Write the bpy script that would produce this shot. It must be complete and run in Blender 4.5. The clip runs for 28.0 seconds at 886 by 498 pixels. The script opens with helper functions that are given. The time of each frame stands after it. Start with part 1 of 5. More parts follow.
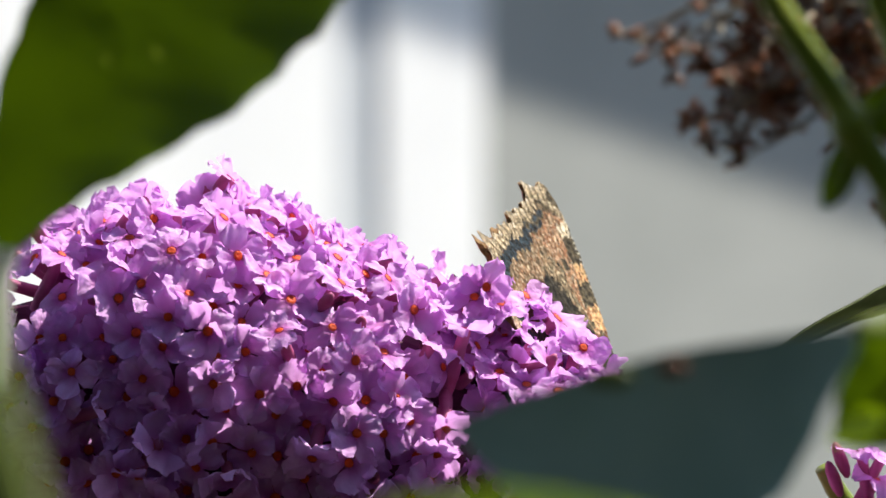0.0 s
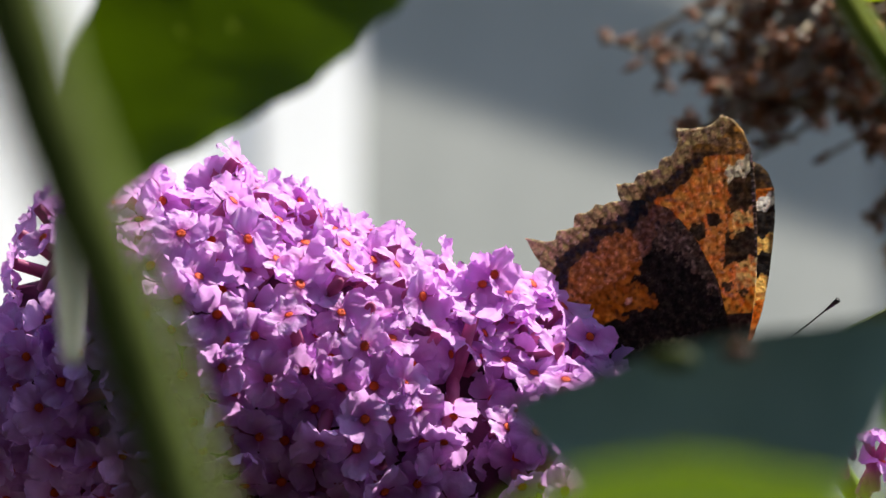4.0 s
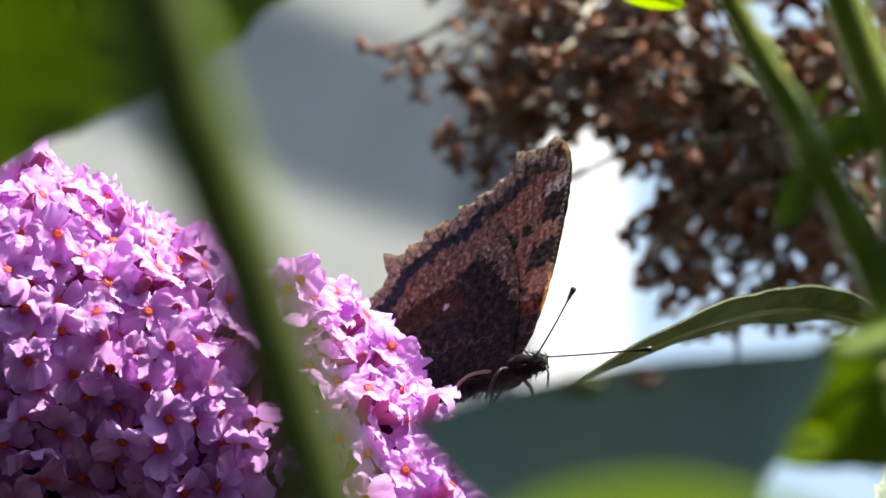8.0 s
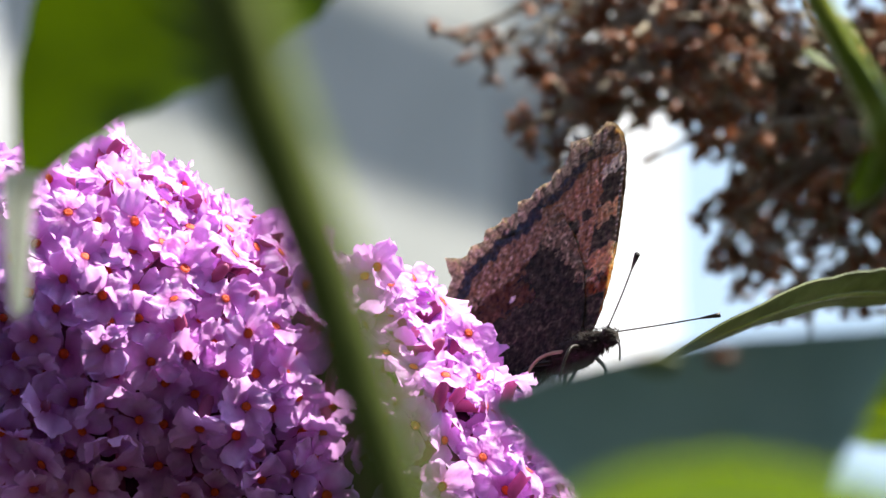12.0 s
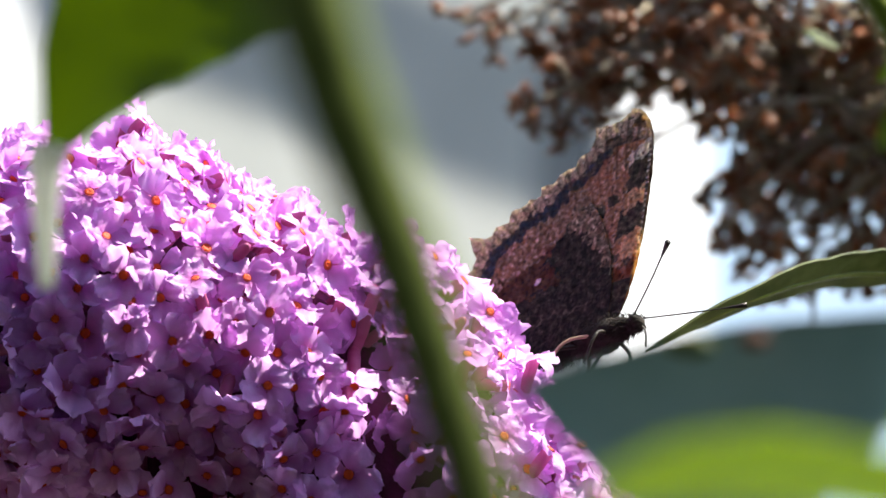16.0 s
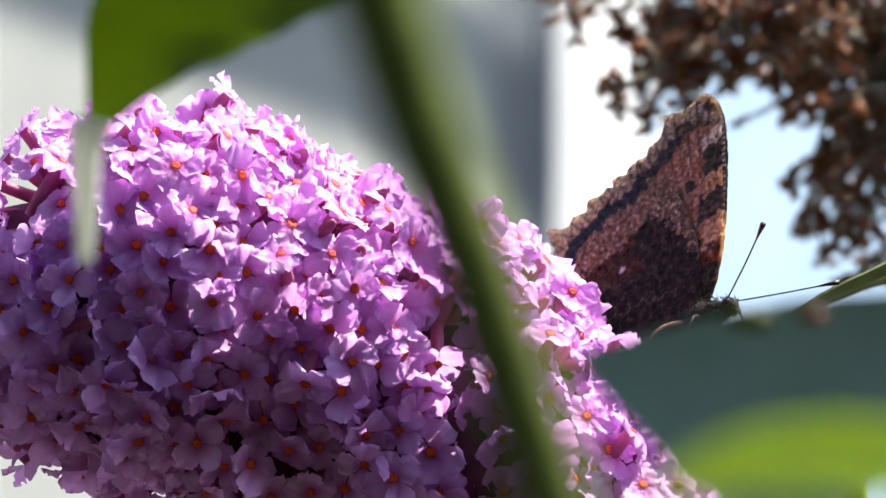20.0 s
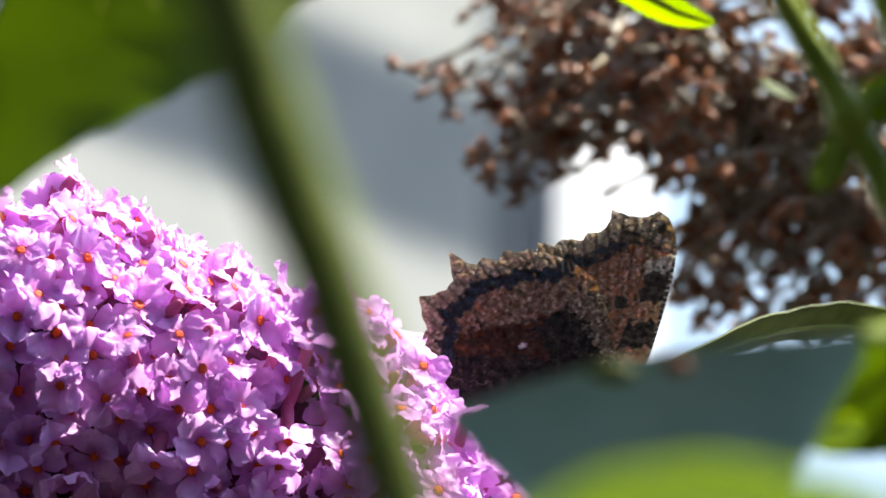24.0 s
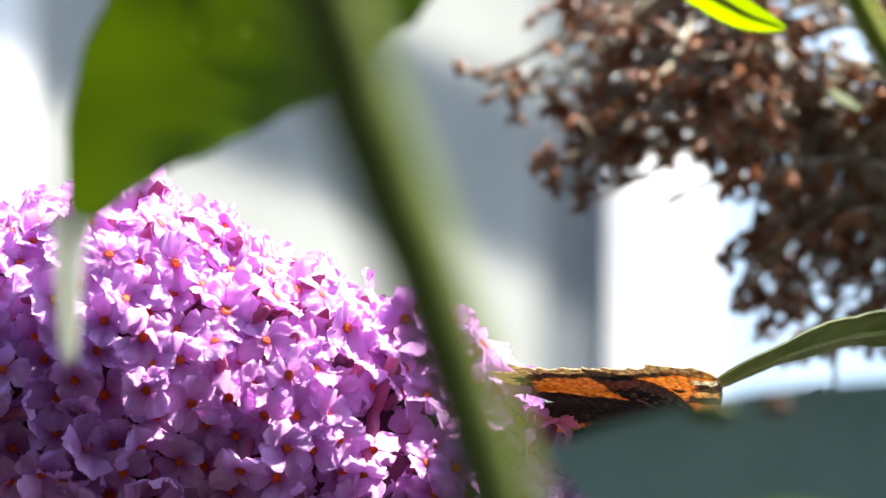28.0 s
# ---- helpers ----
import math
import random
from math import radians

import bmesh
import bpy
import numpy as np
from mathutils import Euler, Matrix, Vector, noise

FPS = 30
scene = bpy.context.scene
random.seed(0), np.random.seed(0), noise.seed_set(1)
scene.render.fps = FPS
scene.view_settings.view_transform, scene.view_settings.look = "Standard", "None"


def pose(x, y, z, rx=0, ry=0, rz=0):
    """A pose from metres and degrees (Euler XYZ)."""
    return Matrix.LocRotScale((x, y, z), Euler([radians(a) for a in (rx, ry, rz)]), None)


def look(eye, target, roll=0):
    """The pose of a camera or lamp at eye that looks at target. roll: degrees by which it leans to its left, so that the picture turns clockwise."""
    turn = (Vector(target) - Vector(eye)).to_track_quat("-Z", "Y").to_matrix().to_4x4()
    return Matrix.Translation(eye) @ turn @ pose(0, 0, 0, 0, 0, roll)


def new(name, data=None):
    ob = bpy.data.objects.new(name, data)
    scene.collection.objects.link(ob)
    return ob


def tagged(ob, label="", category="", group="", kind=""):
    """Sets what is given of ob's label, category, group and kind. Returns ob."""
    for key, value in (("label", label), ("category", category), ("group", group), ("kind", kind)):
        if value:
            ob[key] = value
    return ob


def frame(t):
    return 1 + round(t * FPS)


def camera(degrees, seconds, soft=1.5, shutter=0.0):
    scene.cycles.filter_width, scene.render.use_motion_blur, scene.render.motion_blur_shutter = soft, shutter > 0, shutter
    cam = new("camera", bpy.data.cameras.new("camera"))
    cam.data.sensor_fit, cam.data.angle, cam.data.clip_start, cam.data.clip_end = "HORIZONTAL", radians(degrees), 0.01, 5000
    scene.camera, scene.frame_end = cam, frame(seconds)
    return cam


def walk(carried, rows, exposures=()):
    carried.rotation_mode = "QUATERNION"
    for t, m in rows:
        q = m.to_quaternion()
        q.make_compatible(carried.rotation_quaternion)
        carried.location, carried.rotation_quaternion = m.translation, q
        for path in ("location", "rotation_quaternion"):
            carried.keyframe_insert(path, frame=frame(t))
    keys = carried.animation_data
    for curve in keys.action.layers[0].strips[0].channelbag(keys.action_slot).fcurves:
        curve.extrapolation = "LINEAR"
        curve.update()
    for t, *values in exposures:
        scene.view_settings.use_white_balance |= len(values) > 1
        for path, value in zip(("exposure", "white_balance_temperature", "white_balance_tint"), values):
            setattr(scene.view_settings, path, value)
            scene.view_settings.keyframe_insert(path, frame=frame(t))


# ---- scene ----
# The camera: a long zoom, hand-held, about a metre from a flower head.
DIST = 1.088
cam = camera(5.5, 28.0)
cam.data.dof.use_dof = True
cam.data.dof.focus_distance = 1.082
cam.data.dof.aperture_fstop = 52
# seconds, eye's x, turn and tilt in degrees
EYES = [
    (0, 0.0550, 3.7740, 0.3253),
    (0.5, 0.0546, 3.6580, 0.4447),
    (1, 0.0543, 3.5034, 0.4236),
    (1.5, 0.0532, 3.4416, 0.3675),
    (2, 0.0522, 3.4182, 0.3113),
    (2.5, 0.0511, 3.3143, 0.3851),
    (4.5, 0.0285, 1.9855, 0.1855),
    (5, 0.0219, 0.8941, 0.2841),
    (5.5, 0.0080, 0.7398, 0.4562),
    (6, 0.0026, -0.1564, 0.0071),
    (6.5, -0.0003, -0.5773, 0.1581),
    (7, -0.0013, -0.4595, 0.2599),
    (7.5, 0.0009, -0.3055, 0.1686),
    (8, 0.0000, -0.2768, 0.1686),
    (8.5, -0.0019, -0.2457, 0.1791),
    (9, -0.0037, -0.4143, 0.1581),
    (9.5, -0.0029, -0.3520, 0.1405),
    (10, -0.0038, -0.4118, 0.1194),
    (10.5, -0.0030, -0.2759, 0.0141),
    (11, -0.0017, -0.1176, 0.0457),
    (11.5, -0.0043, -0.0873, 0.0667),
    (12, -0.0043, -0.0278, 0.0878),
    (12.5, 0.0000, 0.2593, 0.2211),
    (14.5, -0.0003, 0.3991, 0.0842),
    (15, -0.0021, 0.4033, -0.0071),
    (15.5, -0.0034, 0.2730, -0.0878),
    (16, -0.0027, 0.1896, -0.0387),
    (16.5, -0.0021, 0.0282, -0.0105),
    (17, 0.0000, 0.0000, 0.0000),
    (17.5, 0.0026, 0.0257, 0.0491),
    (18, 0.0164, 0.1179, 0.2948),
    (18.5, 0.0085, 0.5914, -0.2108),
    (19, 0.0026, -0.0513, 0.1439),
    (19.5, -0.0102, 0.0793, -0.0421),
    (20, -0.0224, -0.3269, -0.2035),
    (20.5, -0.0170, -0.4897, -0.1193),
    (21, -0.0213, -0.7911, 0.0914),
    (21.5, -0.0145, -0.9720, -0.0103),
    (22, -0.0132, -0.8206, -0.0736),
    (22.5, -0.0108, -0.3973, 0.2107),
    (24.5, 0.0013, 0.0496, 0.3229),
    (25, 0.0013, 0.2774, 0.1614),
    (25.5, -0.0002, 0.3134, 0.2141),
    (26, -0.0021, 0.2105, -0.1018),
    (26.5, -0.0043, 0.1300, -0.0913),
    (27, -0.0026, 0.1705, 0.0912),
    (27.5, -0.0026, 0.1600, 0.2036),
    (28, -0.0047, 0.2057, 0.3475),
]

walk(cam, [(t, pose(x, -DIST, 1.5, 90 + tilt, 0, turn)) for t, x, turn, tilt in EYES],
     [(0, 1.03), (2.5, 1.03), (5, 1.06), (6, 1.35), (7, 1.5), (12, 1.75), (20, 1.82), (25, 1.95), (28, 2.15)])

# ---- light ----
SUN_TO = Vector((0.47, 0.30, 0.83)).normalized()
world = bpy.data.worlds.new("sky")
scene.world = world
world.use_nodes = True
wn = world.node_tree
sky = wn.nodes.new("ShaderNodeTexSky")
sky.sky_type, sky.sun_disc = "NISHITA", False
sky.sun_elevation = math.asin(SUN_TO.z)
sky.sun_rotation = math.atan2(SUN_TO.x, SUN_TO.y)
wn.links.new(sky.outputs[0], wn.nodes["Background"].inputs[0])
wn.nodes["Background"].inputs[1].default_value = 0.09
sun = new("sun", bpy.data.lights.new("sun", "SUN"))
sun.data.energy, sun.data.angle, sun.data.color = 5.0, radians(0.5), (1.0, 0.935, 0.84)
sun.matrix_world = look(SUN_TO * 10, (0, 0, 0))


# ---- materials ----
def material(name, rough=0.6, metal=0.0):
    m = bpy.data.materials.new(name)
    m.use_nodes = True
    b = m.node_tree.nodes["Principled BSDF"]
    b.inputs["Roughness"].default_value, b.inputs["Metallic"].default_value = rough, metal
    return m, m.node_tree.nodes, m.node_tree.links, b


def ramp(nodes, links, fac, stops):
    r = nodes.new("ShaderNodeValToRGB")
    e = r.color_ramp.elements
    while len(e) < len(stops):
        e.new(0.5)
    for el, (p, c) in zip(e, stops):
        el.position, el.color = p, (*c, 1)
    links.new(fac, r.inputs[0])
    return r.outputs[0]


def grain(nodes, links, scale, detail=4.0, coords="Object"):
    tc = nodes.new("ShaderNodeTexCoord")
    n = nodes.new("ShaderNodeTexNoise")
    n.inputs["Scale"].default_value, n.inputs["Detail"].default_value = scale, detail
    links.new(tc.outputs[coords], n.inputs["Vector"])
    return n.outputs["Fac"]


def bump(nodes, links, fac, bsdf, strength=0.3, distance=0.001):
    b = nodes.new("ShaderNodeBump")
    b.inputs["Strength"].default_value, b.inputs["Distance"].default_value = strength, distance
    links.new(fac, b.inputs["Height"])
    links.new(b.outputs[0], bsdf.inputs["Normal"])
    return b


def mottled(name, stops, scale, rough=0.6, relief=0.3, depth=0.0005, fine=6.0):
    """A surface whose colour wanders between stops at one scale, with relief at a finer one."""
    m, n, l, b = material(name, rough)
    l.new(ramp(n, l, grain(n, l, scale), stops), b.inputs["Base Color"])
    bump(n, l, grain(n, l, scale * fine), b, relief, depth)
    b.inputs["Specular IOR Level"].default_value = 0.2
    return m


def thin(name, stops, scale, through_share=0.5, through_colour=None, rough=0.5, tint=0.0, relief=0.3, depth=0.0002, fine=5.0):
    """A thin living sheet (petal, leaf): part of the light passes through it."""
    m, n, l, b = material(name, rough)
    c = ramp(n, l, grain(n, l, scale), stops)
    if tint:
        info = n.new("ShaderNodeObjectInfo")
        h = n.new("ShaderNodeHueSaturation")
        mr = n.new("ShaderNodeMapRange")
        mr.inputs["To Min"].default_value, mr.inputs["To Max"].default_value = 1 - tint, 1 + tint
        l.new(info.outputs["Random"], mr.inputs["Value"])
        l.new(mr.outputs[0], h.inputs["Value"])
        l.new(c, h.inputs["Color"])
        c = h.outputs[0]
    l.new(c, b.inputs["Base Color"])
    bp = bump(n, l, grain(n, l, scale * fine), b, relief, depth)
    t = n.new("ShaderNodeBsdfTranslucent")
    if through_colour:
        t.inputs["Color"].default_value = (*through_colour, 1)
    else:
        l.new(c, t.inputs["Color"])
    mix = n.new("ShaderNodeMixShader")
    mix.inputs[0].default_value = through_share
    b.inputs["Specular IOR Level"].default_value = 0.25
    l.new(b.outputs[0], mix.inputs[1])
    l.new(t.outputs[0], mix.inputs[2])
    l.new(mix.outputs[0], n["Material Output"].inputs["Surface"])
    return m


def tint_heart(m):
    """Deepens a petal's colour to magenta towards its floret's throat."""
    n, l = m.node_tree.nodes, m.node_tree.links
    b = n["Principled BSDF"]
    tc = n.new("ShaderNodeTexCoord")
    d = n.new("ShaderNodeVectorMath")
    d.operation = "LENGTH"
    l.new(tc.outputs["Object"], d.inputs[0])
    r = n.new("ShaderNodeMapRange")
    r.inputs["From Min"].default_value, r.inputs["From Max"].default_value = 0.0006, 0.0022
    l.new(d.outputs["Value"], r.inputs["Value"])
    x = n.new("ShaderNodeMix")
    x.data_type = "RGBA"
    x.inputs["A"].default_value = (0.50, 0.09, 0.40, 1)
    l.new(r.outputs[0], x.inputs["Factor"])
    l.new(b.inputs["Base Color"].links[0].from_socket, x.inputs["B"])
    l.new(x.outputs["Result"], b.inputs["Base Color"])


PETAL = thin("petal", [(0.3, (0.70, 0.34, 0.78)), (0.7, (0.87, 0.57, 0.93))], 500, 0.46, (0.86, 0.45, 0.93), 0.55, 0.18, 0.6, 0.0006, 2.2)
tint_heart(PETAL)
TUBE = thin("corolla_tube", [(0.3, (0.42, 0.09, 0.20)), (0.7, (0.55, 0.16, 0.32))], 400, 0.3)
THROAT = mottled("throat", [(0.3, (0.46, 0.035, 0.008)), (0.7, (0.70, 0.095, 0.01))], 900, 0.6)
CALYX = mottled("calyx", [(0.3, (0.06, 0.014, 0.035)), (0.7, (0.17, 0.04, 0.10))], 300, 0.8)
LEAF_DARK = thin("leaf_green", [(0.3, (0.05, 0.085, 0.008)), (0.7, (0.08, 0.125, 0.012))], 60, 0.5, (0.32, 0.42, 0.035))
LEAF_GREY = thin("leaf_felted", [(0.3, (0.22, 0.33, 0.24)), (0.7, (0.38, 0.50, 0.37))], 55, 0.15, (0.06, 0.13, 0.03), 0.75)
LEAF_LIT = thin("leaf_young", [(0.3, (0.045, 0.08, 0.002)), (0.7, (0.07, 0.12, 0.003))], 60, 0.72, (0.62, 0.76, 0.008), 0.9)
LEAF_DULL = thin("leaf_dull", [(0.35, (0.045, 0.065, 0.015)), (0.65, (0.17, 0.21, 0.075))], 260, 0.3, (0.16, 0.2, 0.02))
LEAF_PALE = thin("leaf_pale", [(0.3, (0.40, 0.48, 0.34)), (0.7, (0.64, 0.70, 0.54))], 260, 0.6)
STEM = mottled("green_stem", [(0.3, (0.10, 0.16, 0.012)), (0.7, (0.24, 0.28, 0.04))], 150, 0.28)
STEM_DARK = mottled("olive_stem", [(0.3, (0.085, 0.118, 0.020)), (0.7, (0.122, 0.16, 0.030))], 120, 0.9)
TWIG = mottled("dry_twig", [(0.3, (0.11, 0.09, 0.055)), (0.7, (0.50, 0.44, 0.33))], 220, 0.3)
CAPSULE = thin("seed_capsule", [(0.3, (0.15, 0.05, 0.02)), (0.7, (0.42, 0.17, 0.065))], 250, 0.2, None, 0.32, 0.5)
PALE_TIP = thin("withered_tip", [(0.3, (0.65, 0.67, 0.56)), (0.7, (0.86, 0.86, 0.80))], 300, 0.5)
RENDER_WALL = mottled("wall_render", [(0.3, (0.285, 0.30, 0.28)), (0.7, (0.345, 0.357, 0.335))], 9, 0.9, 0.4, 0.002)
WHITE = mottled("white_paint", [(0.3, (0.76, 0.77, 0.77)), (0.7, (0.82, 0.83, 0.82))], 15, 0.4)
RECESS_GREY = mottled("recess_grey", [(0.3, (0.09, 0.105, 0.115)), (0.7, (0.13, 0.145, 0.155))], 12, 0.5)
BLUE = mottled("sky_blue_pane", [(0.3, (0.30, 0.42, 0.56)), (0.7, (0.36, 0.48, 0.62))], 8, 0.7)
# light grey that paints in the shade of the frame's groove
GROOVE = mottled("groove_shade_grey", [(0.3, (0.46, 0.49, 0.52)), (0.7, (0.53, 0.56, 0.58))], 10, 0.5)
HEDGE = mottled("hedge_leaf", [(0.3, (0.018, 0.026, 0.014)), (0.7, (0.035, 0.045, 0.026))], 20, 0.7)
ROOF = mottled("slate", [(0.3, (0.09, 0.09, 0.10)), (0.7, (0.16, 0.16, 0.17))], 12, 0.7)
SOIL = mottled("soil", [(0.3, (0.014, 0.012, 0.010)), (0.7, (0.032, 0.026, 0.020))], 6, 0.95, 0.9, 0.02)
BODY = mottled("body_hair", [(0.3, (0.010, 0.008, 0.006)), (0.7, (0.045, 0.034, 0.024))], 900, 0.8, 1.0, 0.0006)
HORN = mottled("dark_horn", [(0.3, (0.01, 0.008, 0.006)), (0.7, (0.03, 0.022, 0.015))], 900, 0.4)
SHANK = mottled("tan_leg", [(0.3, (0.30, 0.22, 0.13)), (0.7, (0.45, 0.35, 0.22))], 900, 0.5)


def wing_material():
    m, n, l, b = material("wing_scales", 0.65)
    a = n.new("ShaderNodeVertexColor")
    a.layer_name = "scales"
    g = ramp(n, l, grain(n, l, 2200, 8), [(0.34, (0.55, 0.55, 0.55)), (0.68, (1.4, 1.38, 1.34))])
    x = n.new("ShaderNodeMix")
    x.data_type, x.blend_type = "RGBA", "MULTIPLY"
    x.inputs["Factor"].default_value = 1.0
    l.new(a.outputs[0], x.inputs["A"])
    l.new(g, x.inputs["B"])
    l.new(x.outputs["Result"], b.inputs["Base Color"])
    bump(n, l, grain(n, l, 2500, 6), b, 0.45, 0.0004)
    t = n.new("ShaderNodeBsdfTranslucent")
    a2 = n.new("ShaderNodeVertexColor")
    a2.layer_name = "clear"
    y = n.new("ShaderNodeMix")
    y.data_type, y.blend_type = "RGBA", "MULTIPLY"
    y.inputs["Factor"].default_value = 0.45
    l.new(a2.outputs[0], y.inputs["A"])
    l.new(g, y.inputs["B"])
    l.new(y.outputs["Result"], t.inputs["Color"])
    mix = n.new("ShaderNodeMixShader")
    b.inputs["Specular IOR Level"].default_value = 0.04
    mix.inputs[0].default_value = 0.39
    l.new(b.outputs[0], mix.inputs[1])
    l.new(t.outputs[0], mix.inputs[2])
    l.new(mix.outputs[0], n["Material Output"].inputs["Surface"])
    return m


WING = wing_material()


# ---- building helpers ----
def at(a, b, d=DIST):
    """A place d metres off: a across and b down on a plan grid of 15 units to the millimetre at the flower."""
    k = d / DIST / 15000
    return Vector(((a - 784) * k, d - DIST, 1.5 + (441 - b) * k))


def mesh_of(bm, name, *mats, smooth=True):
    me = bpy.data.meshes.new(name)
    bm.to_mesh(me)
    bm.free()
    for m in mats:
        me.materials.append(m)
    if smooth:
        for p in me.polygons:
            p.use_smooth = True
    return me


def part(name, me, parent, label="", m=None, smooth=True):
    ob = new(name, me)
    ob.parent = parent
    if m is not None:
        ob.matrix_basis = m
    if label:
        ob["label"] = label
    return ob


def thing(name, place, label, category, group=""):
    ob = new(name)
    ob.empty_display_size = 0.01
    ob.location = place
    return tagged(ob, label, category, group)


def smooth_line(points, n):
    """n + 1 points along a soft curve through the given ones."""
    p = [Vector(q) for q in points]
    last = len(p) - 1
    ways = [(p[min(i + 1, last)] - p[max(i - 1, 0)]).normalized() for i in range(last + 1)]
    gaps = [(p[i + 1] - p[i]).length for i in range(last)]
    out = []
    for i in range(n + 1):
        s = i / n * last
        k = min(int(s), last - 1)
        f = s - k
        t0 = ways[k] * min(gaps[k], gaps[max(k - 1, 0)] * 2)
        t1 = ways[k + 1] * min(gaps[k], gaps[min(k + 1, last - 1)] * 2)
        g = f * f
        h = g * f
        out.append(p[k] * (2 * h - 3 * g + 1) + t0 * (h - 2 * g + f) + p[k + 1] * (3 * g - 2 * h) + t1 * (h - g))
    return out


def add_rod(bm, pts, radii, sides=8, wobble=0.0):
    rings = []
    for i, p in enumerate(pts):
        d = (pts[min(i + 1, len(pts) - 1)] - pts[max(i - 1, 0)]).normalized()
        u = d.cross(Vector((0.3, 1, 0.2))).normalized()
        v = d.cross(u)
        r = radii[i] if not isinstance(radii, float) else radii
        rings.append([bm.verts.new(p + (u * math.cos(a) + v * math.sin(a)) * r * (1 + wobble * random.uniform(-1, 1)))
                      for a in [2 * math.pi * k / sides for k in range(sides)]])
    for r0, r1 in zip(rings, rings[1:]):
        for k in range(sides):
            bm.faces.new((r0[k], r0[(k + 1) % sides], r1[(k + 1) % sides], r1[k]))
    bm.faces.new(rings[0][::-1])
    bm.faces.new(rings[-1])


def rod(name, points, r0, r1, mat, parent, label="", n=24, sides=10, wobble=0.04, knots=()):
    pts = smooth_line(points, n)
    bm = bmesh.new()
    rr = [r0 + (r1 - r0) * i / n for i in range(n + 1)]
    for k, swell in knots:
        for i in range(n + 1):
            rr[i] *= 1 + swell * math.exp(-((i / n - k) * n / 0.9) ** 2)
    add_rod(bm, [p - parent.location for p in pts], rr, sides, wobble)
    return part(name, mesh_of(bm, name, mat), parent, label)


def add_box(bm, lo, hi, frame_=None):
    vs = [Vector((x, y, z)) for x in (lo[0], hi[0]) for y in (lo[1], hi[1]) for z in (lo[2], hi[2])]
    v = [bm.verts.new(frame_ @ q if frame_ else q) for q in vs]
    for f in ((0, 1, 3, 2), (4, 6, 7, 5), (0, 4, 5, 1), (2, 3, 7, 6), (0, 2, 6, 4), (1, 5, 7, 3)):
        bm.faces.new([v[i] for i in f])


def leaf(points, side, low, high, mat, parent, label="", name="leaf", peak=0.8, n=30, across=6, wave=0.04, cup=0.15, seed=1, sharp=0.7, rib=True, veins=0.03):
    """A lance-shaped leaf along a curve from base to tip. side: the way to its low margin; low, high: half widths in metres."""
    rnd = random.Random(seed)
    pts = smooth_line(points, n)
    side = Vector(side).normalized()
    bm = bmesh.new()
    rows = []
    ph = rnd.uniform(0, 6)
    thick = 0.00025
    for layer in (0, 1):
        grid = []
        for i, p in enumerate(pts):
            s = i / n
            w = max(0.0, math.sin(math.pi * min(1, 0.04 + 0.96 * s ** peak))) ** sharp
            d = (pts[min(i + 1, n)] - pts[max(i - 1, 0)]).normalized()
            sd = (side - d * side.dot(d)).normalized()
            nn = d.cross(sd)
            row = []
            for j in range(-across, across + 1):
                q = j / across
                h = (low if q > 0 else high) * w
                ruff = wave * h * math.sin(9 * s * math.pi + ph + q) * abs(q) + wave * h * 0.5 * noise.noise((s * 14, q * 3, seed))
                edge = 1 + (0.03 * math.sin(s * 130) if abs(j) == across else 0)
                vein = -veins * h * abs(math.sin((s * 11 + abs(q) * 1.3) * math.pi)) ** 6
                row.append(bm.verts.new(p + sd * (q * h * edge) + nn * (cup * h * q * q + ruff + vein + (layer - 0.5) * thick) - parent.location))
            grid.append(row)
        for r0, r1 in zip(grid, grid[1:]):
            for a0, a1, b1, b0 in zip(r0, r0[1:], r1[1:], r1):
                bm.faces.new((a0, a1, b1, b0) if layer else (b0, b1, a1, a0))
        rows.append(grid)
    g0, g1 = rows
    for i in range(n):
        for j, o in ((0, 1), (2 * across, -1)):
            f = (g0[i][j], g0[i + 1][j], g1[i + 1][j], g1[i][j])
            bm.faces.new(f if o > 0 else f[::-1])
    ob = part(name, mesh_of(bm, name, mat), parent, label)
    if rib:
        bm = bmesh.new()
        add_rod(bm, [p - parent.location for p in pts], [0.0008 * (1 - 0.8 * i / n) for i in range(n + 1)], 6)
        part("midrib", mesh_of(bm, "midrib", STEM), ob)
    return ob


# ---- ground and the house far behind ----
bm = bmesh.new()
for i in range(41):
    for j in range(41):
        bm.verts.new((6 * math.sinh((i - 20) / 4), 6 * math.sinh((j - 20) / 4), 0.0))
bm.verts.ensure_lookup_table()
for i in range(40):
    for j in range(40):
        bm.faces.new([bm.verts[k] for k in (i * 41 + j, (i + 1) * 41 + j, (i + 1) * 41 + j + 1, i * 41 + j + 1)])
for v in bm.verts:
    r = v.co.length
    v.co.z = -0.01 + 0.02 * noise.noise(v.co * 0.7) if r < 60 else -0.01
ground = tagged(new("ground", mesh_of(bm, "ground", SOIL)), "dark uneven garden soil", "ground", kind="structure")

FAR = 5.0
N_WALL = Vector((0.9, -0.436, 0))
FACADE = Matrix(((0.436, 0.9, 0, 0), (0.9, -0.436, 0, 0), (0, 0, 1, 0), (0, 0, 0, 1)))
FACADE.translation = Vector((0, FAR - DIST, 0))
UNIT = FAR / DIST / 15000          # plan unit at the facade


def along(a):
    """Metres along the facade at which plan line a is met."""
    ray = Vector(((a - 784) * UNIT, FAR, 0))
    # eye + k * ray on the facade
    eye = Vector((0, -DIST, 0))
    o = FACADE.translation
    k = (o - eye).dot(N_WALL) / ray.dot(N_WALL)
    p = eye + ray * k - o
    return p.x * 0.436 + p.y * 0.9


